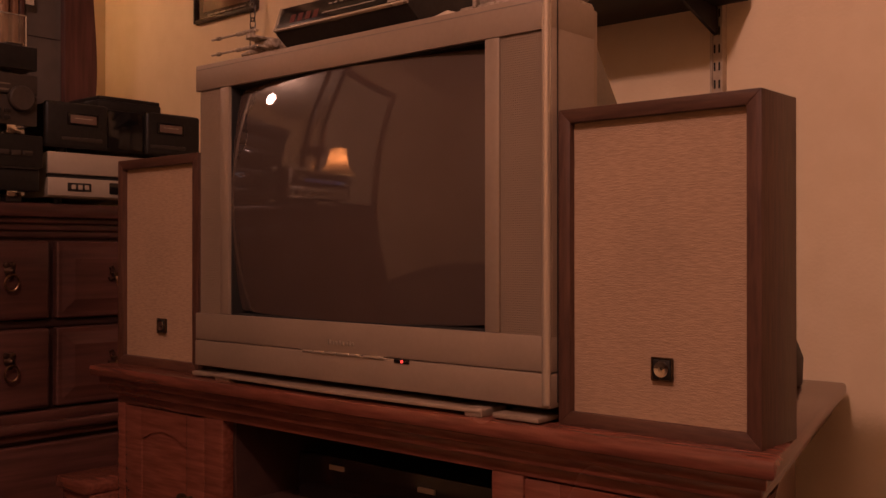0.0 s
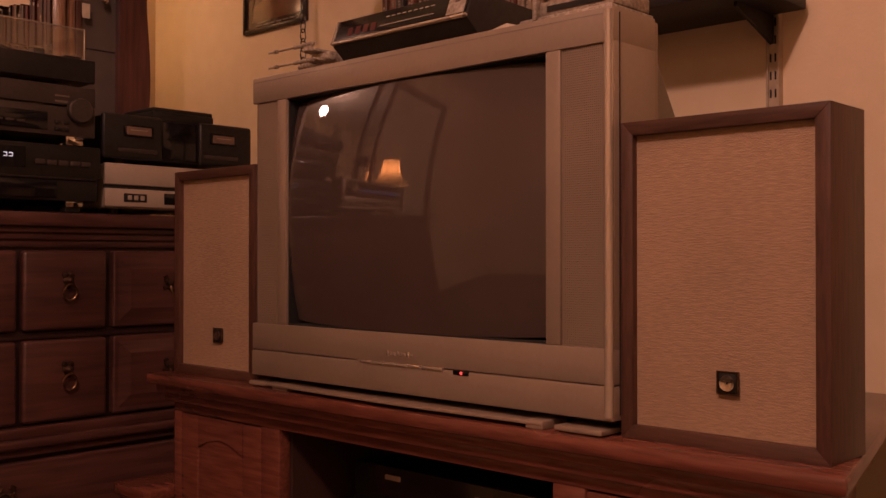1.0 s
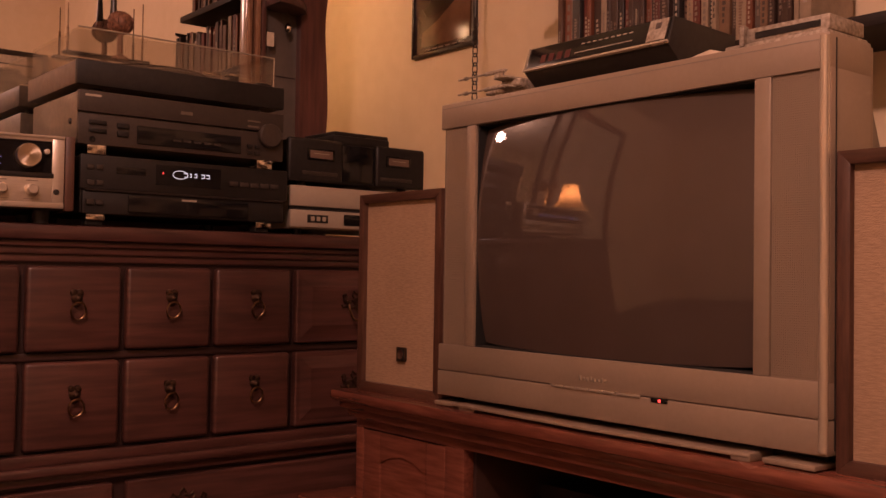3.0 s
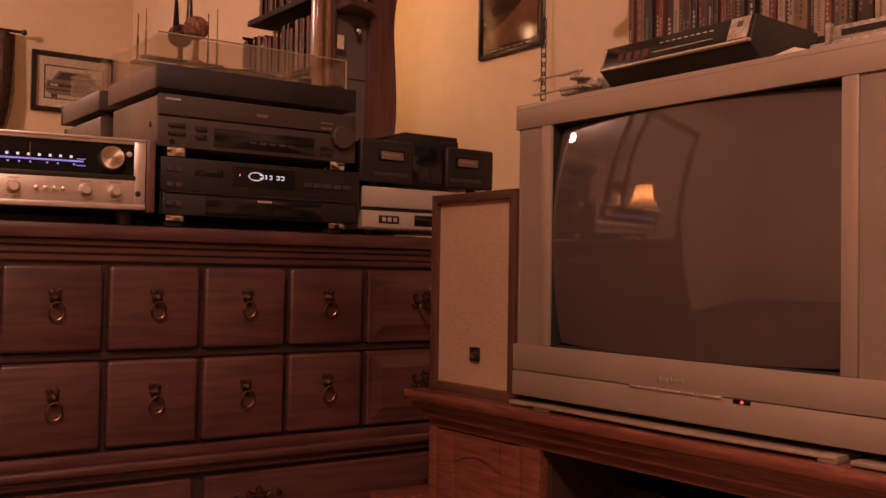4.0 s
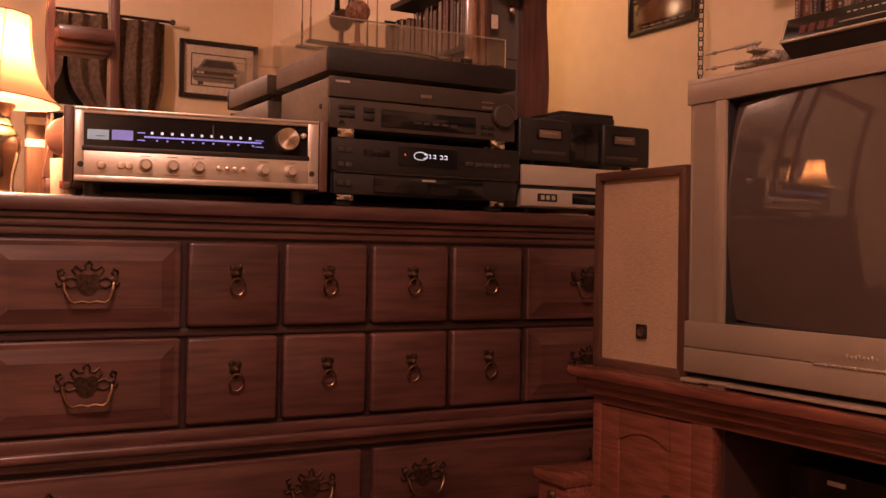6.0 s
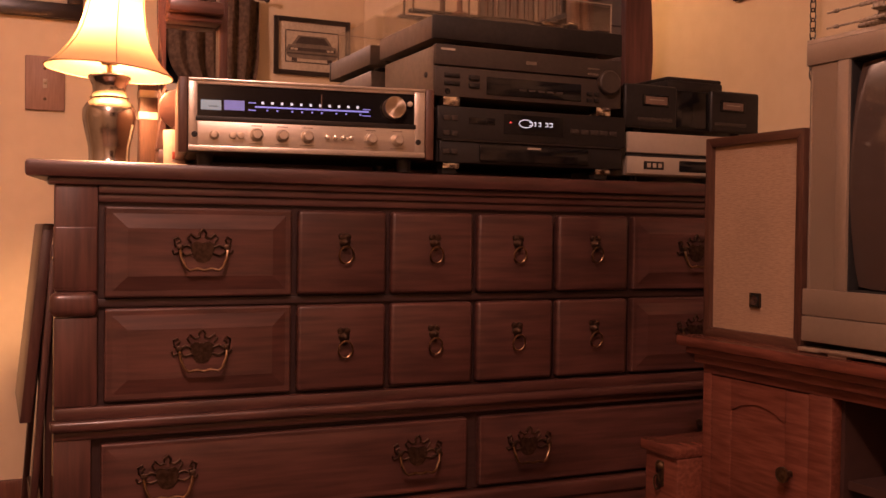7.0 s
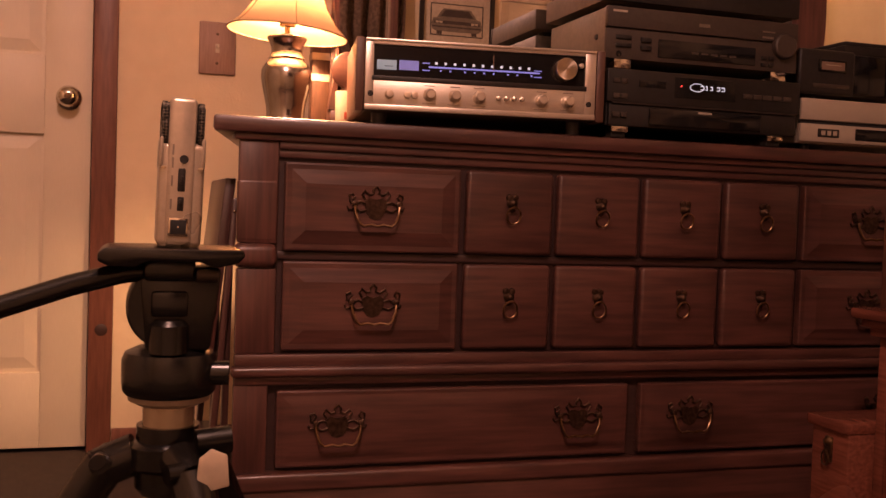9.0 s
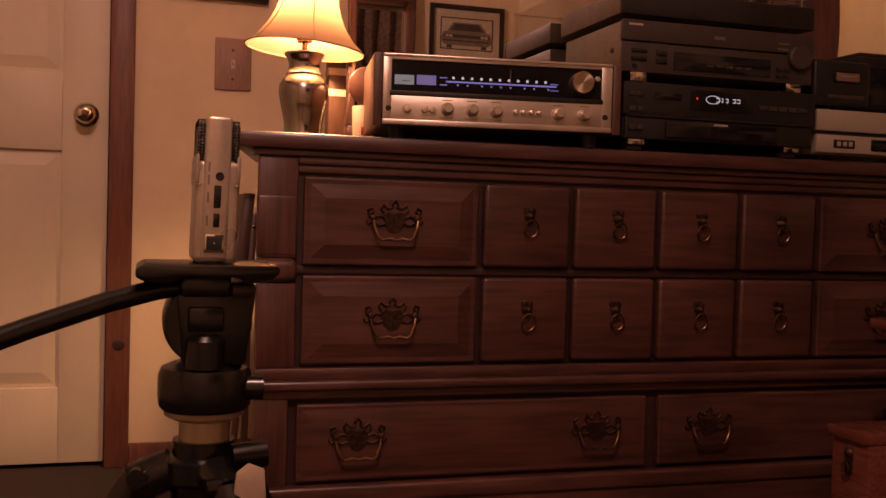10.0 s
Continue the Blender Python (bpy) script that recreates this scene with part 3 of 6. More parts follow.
dresser = thing("dresser", (-1.86, CY, 0), "long dark cherry dresser with small drawers and brass pulls", "dresser")
part("top", joined(prism([(-2.13, Y0 + 0.045), (-1.595, Y0 - 0.049), (-1.595, Y1 + 0.042), (-2.13, Y1 + 0.02)], "z", DTOP - 0.030, DTOP, 0.007), box(-1.66, -1.608, Y0 - 0.010, Y1 + 0.010, DTOP - 0.042, DTOP - 0.029, 0.004)), M_CHERRY, dresser, "thick worn top with a rounded edge")
# carcass behind the drawers, gap shade put into its colour
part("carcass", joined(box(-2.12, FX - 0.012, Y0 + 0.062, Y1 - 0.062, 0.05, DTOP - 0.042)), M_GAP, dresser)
part("side_panel", box(-2.12, FX - 0.014, Y0 + 0.052, Y0 + 0.070, 0.04, DTOP - 0.04, 0.003), M_CHERRY_UP, dresser)
part("side_panel", box(-2.12, FX - 0.014, Y1 - 0.070, Y1 - 0.052, 0.04, DTOP - 0.04, 0.003), M_CHERRY_UP, dresser)
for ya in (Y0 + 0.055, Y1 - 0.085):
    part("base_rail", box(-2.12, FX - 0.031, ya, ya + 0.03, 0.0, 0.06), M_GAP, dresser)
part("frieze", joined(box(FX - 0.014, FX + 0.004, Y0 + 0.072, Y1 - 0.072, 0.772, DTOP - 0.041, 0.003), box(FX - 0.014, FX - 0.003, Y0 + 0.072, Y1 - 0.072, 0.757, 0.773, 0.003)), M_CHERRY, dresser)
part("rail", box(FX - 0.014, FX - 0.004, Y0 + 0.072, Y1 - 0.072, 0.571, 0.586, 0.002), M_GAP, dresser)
part("waist_moulding", joined(box(FX - 0.012, FX + 0.022, Y0 - 0.006, Y1 + 0.006, 0.356, 0.376, 0.007, 3), box(FX - 0.012, FX + 0.010, Y0, Y1, 0.375, 0.398, 0.005), box(FX - 0.012, FX + 0.008, Y0, Y1, 0.340, 0.357, 0.004)), M_CHERRY, dresser, "rounded moulding with a worn edge")
part("plinth", joined(box(FX - 0.03, FX + 0.012, Y0 - 0.004, Y1 + 0.004, 0.0, 0.145, 0.005), box(FX - 0.03, FX + 0.020, Y0 - 0.010, Y1 + 0.010, 0.144, 0.178, 0.007, 3)), M_CHERRY, dresser)
for ya, yb in ((Y0, Y0 + 0.072), (Y1 - 0.072, Y1)):
    part("corner_post", joined(box(FX - 0.014, FX + 0.004, ya, yb, 0.600, DTOP - 0.041, 0.004), box(FX - 0.014, FX + 0.0055, ya - 0.0015, yb, 0.604, 0.715, 0.005, 3), box(FX - 0.014, FX + 0.018, ya - 0.008, yb, 0.556, 0.600, 0.014, 4),
                               box(FX - 0.014, FX + 0.006, ya, yb, 0.398, 0.555, 0.004)), M_CHERRY_UP, dresser, "square post with a rounded block at mid height")
    part("lower_post", box(FX - 0.014, FX + 0.004, ya, yb - 0.01, 0.177, 0.341, 0.003), M_CHERRY_UP, dresser)

rows = ((0.588, 0.750), (0.404, 0.569))
for z0, z1 in rows:
    for y0, y1 in ((0.210, 0.547), (1.325, 1.662)):
        d = part("drawer", joined(box(FX - 0.012, FX + 0.008, y0, y1, z0, z1, 0.004), raised(FX + 0.0075, y0 + 0.010, y1 - 0.010, z0 + 0.010, z1 - 0.010, 0.028, 0.0065)), M_CHERRY, dresser, "wide drawer with a raised panel", 12)
        batwing_pull(d, (y0 + y1) / 2, (z0 + z1) / 2 + 0.004, FX + 0.0142)
    for k in range(4):
        y0 = 0.559 + 0.1905 * k
        y1 = y0 + 0.179
        d = part("drawer", joined(box(FX - 0.012, FX + 0.012, y0, y1, z0, z1, 0.008, 3)), M_CHERRY, dresser, "small square drawer with rounded edges")
        ring_pull(d, (y0 + y1) / 2 + 0.002, (z0 + z1) / 2 + 0.004, FX + 0.012)
for y0, y1 in ((0.205, 0.922), (0.950, 1.667)):
    d = part("drawer", joined(box(FX - 0.012, FX + 0.008, y0, y1, 0.186, 0.330, 0.004), raised(FX + 0.0075, y0 + 0.008, y1 - 0.008, 0.194, 0.322, 0.025, 0.005)), M_CHERRY, dresser, "long bottom drawer with a raised panel", 12)
    for y in ((y0 + y1) / 2 - 0.245, (y0 + y1) / 2 + 0.245):
        batwing_pull(d, y, 0.265, FX + 0.0127)

# ---- mirror with side niches on the dresser ----
MX = -1.92
mirror = thing("dresser_mirror", (MX, CY, DTOP), "wide dresser mirror with scrolled sides and small corner shelves", "mirror")
part("mirror_glass", box(MX - 0.006, MX, 0.497, 1.388, DTOP + 0.05, 1.80), M_MIRROR, mirror, "clear mirror glass")
part("niche_mirror", box(MX - 0.006, MX, 0.362, 0.480, DTOP + 0.05, 1.72), M_MIRROR, mirror, "narrow mirror strip")
part("niche_panel", joined(box(MX - 0.006, MX, 1.437, 1.545, DTOP + 0.05, 1.254), box(MX - 0.006, MX, 1.437, 1.545, 1.257, 1.72)), M_NICHE, mirror, "dull grey niche panel with a joint")
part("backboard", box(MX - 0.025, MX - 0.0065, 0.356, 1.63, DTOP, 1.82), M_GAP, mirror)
part("bottom_rail", box(MX - 0.02, MX + 0.02, 0.350, 1.635, DTOP + 0.001, DTOP + 0.05, 0.004), M_CHERRY, mirror)
part("top_rail", box(MX - 0.02, MX + 0.02, 0.350, 1.635, 1.80, 1.88, 0.006), M_CHERRY, mirror)
part("stile", box(MX - 0.003, MX + 0.022, 0.480, 0.498, DTOP + 0.05, 1.80, 0.003), M_CHERRY_UP, mirror)
part("stile", joined(box(MX - 0.003, MX + 0.022, 1.388, 1.402, DTOP + 0.05, 1.80, 0.003), box(MX - 0.003, MX + 0.026, 1.410, 1.424, DTOP + 0.05, 1.80, 0.003)), M_LITWOOD, mirror, "double upright with its highlights put into the wood colour")


part("niche_upright", box(MX - 0.003, MX + 0.024, 1.427, 1.440, DTOP + 0.05, 1.80, 0.002), M_CHERRY_UP, mirror)


def scroll_side(y_in, y_out, s):
    """An outer upright whose edge swells and narrows."""
    inner, outer = [], []
    for k in range(41):
        z = DTOP + 0.05 + (1.80 - DTOP - 0.05) * k / 40
        outer.append((y_out + s * 0.010 * math.sin(z * 17.0) * (0.4 + 0.6 * math.sin(z * 5.0) ** 2), z))
    inner = [(y_in, outer[-1][1]), (y_in, outer[0][1])]
    return prism(outer + inner, "x", MX - 0.004, MX + 0.020)


part("scrolled_side", scroll_side(0.366, 0.354, -1), M_CHERRY_UP, mirror, "dark scrolled side upright")
part("scrolled_side", scroll_side(1.546, 1.628, 1), M_CHERRY_UP, mirror, "dark scrolled side upright")


def corner_shelf(ya, yb, z, corner):
    arc = [(corner, MX)]
    far = yb if corner == ya else ya
    span = far - corner
    for k in range(9):
        a = math.pi / 2 * k / 8
        arc.append((corner + span * math.cos(a), MX + abs(span) * 0.75 * math.sin(a) + 0.002))
    return prism([(x, y) for y, x in arc], "z", z, z + 0.02, 0.002)


part("corner_shelf", corner_shelf(1.437, 1.56, 1.425, 1.437), M_CHERRY, mirror, "quarter-round shelf")
part("corner_shelf", joined(box(MX + 0.001, MX + 0.075, 0.363, 0.479, 1.165, 1.192, 0.004), box(MX + 0.001, MX + 0.055, 0.363, 0.479, 1.150, 1.166, 0.004)), M_CHERRY, mirror, "little shelf between the uprights")

# things in the niches
vase = thing("glass_jar", (MX + 0.045, 1.490, 1.445), "small pale jar on the corner shelf", "jar")
part("bowl", lathe([(0.0, 0.0), (0.020, 0.0), (0.028, 0.02), (0.026, 0.05), (0.016, 0.07), (0.018, 0.08), (0.0, 0.08)], 24, (MX + 0.045, 1.490, 1.445)), M_CUP, vase)
part("cap", lathe([(0.0, 0.095), (0.006, 0.092), (0.019, 0.082), (0.0185, 0.0795)], 20, (MX + 0.045, 1.490, 1.445)), M_BLACK, vase)
charm = thing("glass_pendant", (MX + 0.03, 1.500, 1.36), "little faceted glass pendant hanging under the shelf", "ornament")
part("drop", lathe([(0.0, -0.014), (0.008, -0.006), (0.009, 0.004), (0.004, 0.012), (0.0, 0.014)], 8, (MX + 0.03, 1.500, 1.378)), M_CHROME, charm)
part("thread", tube([(MX + 0.03, 1.500, 1.390), (MX + 0.03, 1.500, 1.426)], 0.0008, 5), M_BRASS, charm)
card = thing("paper_card", (MX + 0.024, 1.4265, 1.33), "small pale card tucked on the mirror upright", "card")
part("sheet", box(MX + 0.0265, MX + 0.0275, 1.440, 1.460, 1.325, 1.36), M_MAT, card)

# the whole hutch is a little smaller than drawn above, towards the room's middle
for ob in (mirror, vase, charm, card):
    ob.location = (ob.location.x, 0.10 + 0.965 * (ob.location.y - 0.10), DTOP + 0.965 * (ob.location.z - DTOP))
mirror.scale = (1, 0.965, 0.965)

# ---- receiver on the dresser ----
RX = -1.565


def receiver():
    y0, y1, z0, z1 = 0.332, 0.815, 0.846, 0.984
    ob = thing("stereo_receiver", (RX - 0.17, (y0 + y1) / 2, DTOP), "silver stereo receiver with walnut ends and lit dial", "receiver")
    part("case", box(RX - 0.29, RX - 0.006, y0 + 0.018, y1 - 0.018, z0 + 0.002, z1 - 0.004, 0.002), M_GREYMETAL, ob)
    for a, b in ((y0, y0 + 0.017), (y1 - 0.017, y1)):
        part("end_cheek", box(RX - 0.295, RX + 0.003, a, b, z0, z1, 0.003), M_WALNUT, ob, "walnut end cheek")
    a, b = y0 + 0.018, y1 - 0.018
    wy0, wy1, wz0, wz1 = 0.366, 0.776, 0.908, 0.972
    face = [box(RX - 0.008, RX, a, wy0, z0 + 0.006, z1 - 0.002, 0.001), box(RX - 0.008, RX, wy1, b, z0 + 0.006, z1 - 0.002, 0.001), box(RX - 0.008, RX, wy0, wy1, z0 + 0.006, wz0, 0.001), box(RX - 0.008, RX, wy0, wy1, wz1, z1 - 0.002, 0.001)]
    part("faceplate", joined(*face), M_BRUSHED, ob, "brushed aluminium faceplate")
    part("lip", joined(box(RX - 0.002, RX + 0.003, a, b, z1 - 0.006, z1 - 0.001, 0.001), box(RX - 0.002, RX + 0.003, a, b, z0 + 0.004, z0 + 0.014, 0.001)), M_BRUSHED, ob)
    dial = part("dial_window", box(RX - 0.010, RX - 0.004, wy0, wy1, wz0, wz1), M_BLACKGLOSS, ob, "black glass dial window")
    part("dial_rim", joined(box(RX - 0.006, RX + 0.002, wy0 - 0.003, wy1 + 0.003, wz0 - 0.003, wz0 + 0.006, 0.001)), M_BLACK, ob)
    part("meter", box(RX - 0.0045, RX - 0.0025, wy0 + 0.006, wy0 + 0.043, 0.926, 0.944), M_GREENDIM, dial, "pale green lit meter")
    part("meter", box(RX - 0.0045, RX - 0.0025, wy0 + 0.048, wy0 + 0.085, 0.927, 0.945), M_BLUEDIM, dial, "violet lit meter")
    part("needle", box(RX - 0.0028, RX - 0.0020, wy0 + 0.020, wy0 + 0.036, 0.932, 0.9332), M_BLACK, dial)
    ya, yb = 0.458, 0.690
    part("dial_scale", joined(box(RX - 0.0045, RX - 0.0028, ya + 0.012, yb - 0.004, 0.9335, 0.9365), box(RX - 0.0045, RX - 0.0028, yb - 0.016, yb, 0.9385, 0.9400), box(RX - 0.0045, RX - 0.0028, yb - 0.016, yb, 0.9265, 0.9280), box(RX - 0.0045, RX - 0.0028, ya, ya + 0.014, 0.9410, 0.9430), box(RX - 0.0045, RX - 0.0028, ya, ya + 0.014, 0.9275, 0.9295)), M_BLUE, dial, "violet tuning scale")
    for k in range(11):
        y = ya + 0.024 + k * 0.0180
        part("scale_mark", box(RX - 0.0045, RX - 0.0026, y, y + 0.0046, 0.9402, 0.9450), M_DIALWHITE, dial)
    for k in (1, 3, 6, 8, 10, 12, 15, 17, 20):
        y = ya + 0.024 + k * 0.0093
        part("scale_mark", box(RX - 0.0045, RX - 0.0026, y, y + 0.0036, 0.9275, 0.9305), M_BLUE, dial)
    part("pointer", box(RX - 0.0042, RX - 0.0022, 0.594, 0.5955, 0.934, 0.964), M_AMBER, dial)
    part("tuning_knob", lathe([(0.0215, -0.004), (0.0215, 0.016), (0.020, 0.018), (0.016, 0.0175), (0.0, 0.0180)], 40, (RX, 0.734, 0.944), "x"), M_SPUN, ob, "large spun aluminium tuning knob")
    part("small_button", lathe([(0.005, -0.004), (0.005, 0.006), (0.0, 0.007)], 16, (RX, 0.766, 0.953), "x"), M_BRUSHED, ob)
    for y in (0.356 + 0.005, 0.776 + 0.008):
        part("jack", lathe([(0.0055, -0.001), (0.0055, 0.0012), (0.0038, 0.0015), (0.0, 0.0010)], 16, (RX, y, 0.880), "x"), M_BLACK, ob)
    for y in (0.473, 0.521, 0.568, 0.690, 0.742):
        part("knob", lathe([(0.0125, 0.0), (0.0125, 0.004), (0.0095, 0.006), (0.009, 0.020), (0.0075, 0.022), (0.0, 0.022)], 24, (RX, y, 0.8825), "x"), M_KNOB, ob, "polished knob with a wide skirt")
        part("knob_print", box(RX, RX + 0.0006, y - 0.010, y + 0.010, 0.8985, 0.9000), M_INK2, ob)
        part("knob_print", box(RX, RX + 0.0006, y - 0.014, y + 0.012, 0.8655, 0.8665), M_INK2, ob)
    part("knob", lathe([(0.0085, 0.0), (0.0085, 0.003), (0.0065, 0.005), (0.006, 0.014), (0.0, 0.015)], 20, (RX, 0.396, 0.8795), "x"), M_KNOB, ob)
    for y in (0.430, 0.444):
        part("knob", lathe([(0.0065, 0.0), (0.006, 0.010), (0.0, 0.011)], 18, (RX, y, 0.8800), "x"), M_KNOB, ob)
    for k in range(4):
        part("lever_switch", lathe([(0.0048, 0.0), (0.0042, 0.010), (0.0, 0.012)], 12, (RX, 0.6055 + 0.0152 * k, 0.8825), "x"), M_KNOB, ob)
    part("print", joined(box(RX + 0.003, RX + 0.0034, 0.372, 0.405, 0.9785, 0.9815), box(RX + 0.003, RX + 0.0034, 0.412, 0.486, 0.9793, 0.9803)), M_INK2, ob)
    for y in (y0 + 0.05, y1 - 0.05):
        for x in (RX - 0.04, RX - 0.25):
            part("foot", lathe([(0.014, 0.0), (0.016, 0.025), (0.0, 0.025)], 16, (x, y, DTOP - 0.005)), M_BLACK, ob)
    # stands a little askew: its far end is pushed back
    pivot = Matrix.Translation((RX + 0.004, y1, 0.005))
    ob.matrix_basis = pivot @ Matrix.Rotation(radians(-8.0), 4, "Z") @ Matrix.Translation((-RX, -y1, 0)) @ Matrix.Translation(ob.location)


receiver()

# ---- stack: cassette deck, disc player, turntable ----
SX = -1.59


def silver_foot(parent, y, z0, z1, x=SX):
    part("foot", joined(box(x - 0.03, x - 0.001, y - 0.018, y + 0.018, z0, z1, 0.002), box(x - 0.001, x + 0.001, y - 0.018, y + 0.018, z0 + 0.001, z1 - 0.001, 0.0005)), M_CHROME, parent, "gold-tinted silver foot")


def tape_deck():
    y0, y1 = 0.836, 1.284
    ob = thing("cassette_deck", (SX - 0.15, (y0 + y1) / 2, DTOP), "black cassette deck with a lit counter and silver feet", "cassette deck")
    part("case", box(SX - 0.285, SX - 0.012, y0 + 0.004, y1 - 0.004, 0.852, 0.962, 0.002), M_BLACK, ob)
    part("upper_face", box(SX - 0.012, SX, y0, y1, 0.898, 0.964, 0.003), M_BLACK, ob)
    part("lower_face", box(SX - 0.012, SX - 0.003, y0 + 0.006, y1 - 0.006, 0.851, 0.895, 0.003), M_BLACK, ob)
    part("cassette_door", box(SX - 0.004, SX + 0.002, 0.930, 1.190, 0.856, 0.890, 0.002), M_BLACKGLOSS, ob)
    disp = part("display", box(SX - 0.001, SX + 0.001, 0.985, 1.125, 0.914, 0.955), M_BLACKGLOSS, ob)
    ring = [(SX + 0.0015, 1.036 + 0.016 * math.cos(a), 0.937 + 0.008 * math.sin(a)) for a in [2 * math.pi * k / 24 for k in range(24)]]
    part("counter_ring", tube(ring, 0.0008, 6, True), M_DISPLAY, disp)
    for y, w in ((1.044, 0.008), (1.056, 0.004), (1.066, 0.006), (1.082, 0.007), (1.092, 0.008)):
        part("digit", joined(box(SX + 0.001, SX + 0.0016, y, y + w, 0.9395, 0.9415), box(SX + 0.001, SX + 0.0016, y, y + w, 0.9330, 0.9345), box(SX + 0.001, SX + 0.0016, y + w - 0.0015, y + w, 0.9330, 0.9415)), M_DISPLAY, disp)
    part("red_dot", lathe([(0.0, 0.0014), (0.0016, 0.001), (0.0018, 0)], 10, (SX + 0.0006, 1.000, 0.938), "x"), M_LEDRED, disp)
    for y in (0.848, 0.866):
        for z in (0.868, 0.905, 0.935):
            part("button", box(SX - 0.004, SX + 0.003, y, y + 0.014, z, z + 0.010, 0.0015), M_GREYMETAL, ob)
    for k in range(5):
        part("button", box(SX - 0.004, SX + 0.003, 1.145 + 0.024 * k, 1.165 + 0.024 * k, 0.922, 0.932, 0.0015), M_GREYMETAL, ob)
    part("slot", box(SX - 0.003, SX + 0.001, 0.905, 0.965, 0.930, 0.944, 0.001), M_BLACKGLOSS, ob)
    part("badge", box(SX + 0.0005, SX + 0.0026, 1.040, 1.072, 0.884, 0.888), M_LABEL, ob)
    part("base_line", box(SX - 0.004, SX + 0.002, y0 + 0.01, y1 - 0.01, 0.8955, 0.8975), M_GREYMETAL, ob)
    for y in (0.866, 1.226):
        silver_foot(ob, y, 0.838, 0.850)
        part("rubber_pad", box(SX - 0.03, SX - 0.006, y - 0.016, y + 0.016, DTOP, 0.839, 0.002), M_BLACK, ob)
        part("rear_foot", lathe([(0.012, 0.0), (0.012, 0.025), (0.0, 0.025)], 14, (SX - 0.26, y, DTOP)), M_BLACK, ob)


def disc_player():
    y0, y1 = 0.830, 1.272
    ob = thing("disc_player", (SX - 0.15, (y0 + y1) / 2, 0.965), "dark grey disc player with a round jog dial", "disc player")
    part("case", box(SX - 0.285, SX - 0.012, y0 + 0.002, y1 - 0.002, 0.984, 1.084, 0.002), M_SIDEMETAL, ob)
    part("upper_face", box(SX - 0.013, SX, y0, y1, 1.045, 1.086, 0.002), M_GREYMETAL, ob, "plain drawer front")
    part("lower_face", box(SX - 0.013, SX - 0.002, y0, y1, 0.983, 1.042, 0.002), M_GREYMETAL, ob)
    win = part("display", box(SX - 0.003, SX + 0.0005, 0.945, 1.170, 0.992, 1.028, 0.001), M_BLACKGLOSS, ob)
    part("display_tint", joined(*[box(SX + 0.0003, SX + 0.0012, 1.02 + 0.022 * k, 1.036 + 0.022 * k, 1.004, 1.008) for k in range(5)]), M_GREYMETAL, win)
    part("jog_dial", lathe([(0.026, -0.004), (0.026, 0.010), (0.023, 0.013), (0.0, 0.012)], 36, (SX, 1.236, 1.036), "x"), M_GREYMETAL, ob, "large round jog dial")
    for k in range(2):
        part("button", box(SX - 0.004, SX + 0.002, 0.850, 0.884, 1.006 + 0.016 * k, 1.014 + 0.016 * k, 0.001), M_BLACK, ob)
        part("button", box(SX - 0.004, SX + 0.003, 0.905, 0.928, 1.003 + 0.016 * k, 1.013 + 0.016 * k, 0.001), M_BLACK, ob)
    part("jack", lathe([(0.006, 0.0), (0.005, 0.002), (0.0, 0.001)], 14, (SX - 0.002, 0.858, 0.993), "x"), M_BLACKGLOSS, ob)
    for k in range(4):
        part("button", box(SX - 0.004, SX + 0.002, 1.185 + 0.018 * (k % 2), 1.197 + 0.018 * (k % 2), 0.992 + 0.014 * (k // 2), 1.000 + 0.014 * (k // 2), 0.001), M_BLACK, ob)
    part("badge", joined(box(SX, SX + 0.0008, 0.842, 0.873, 1.0745, 1.0785)), M_LABEL, ob)
    part("badge", box(SX, SX + 0.0008, 1.035, 1.060, 1.060, 1.0665), M_SIDEMETAL, ob)
    part("badge", joined(box(SX, SX + 0.0008, 1.185, 1.215, 1.062, 1.065), box(SX, SX + 0.0008, 1.185, 1.212, 1.050, 1.054)), M_SIDEMETAL, ob)
    part("side_screw", lathe([(0.006, 0.0), (0.005, 0.003), (0.0, 0.003)], 14, (SX - 0.05, y0 + 0.002, 1.03), "y"), M_BLACK, ob)
    for y in (0.866, 1.226):
        silver_foot(ob, y, 0.964, 0.983)
        part("rear_foot", lathe([(0.012, 0.0), (0.012, 0.02), (0.0, 0.02)], 14, (SX - 0.27, y, 0.9635)), M_BLACK, ob)


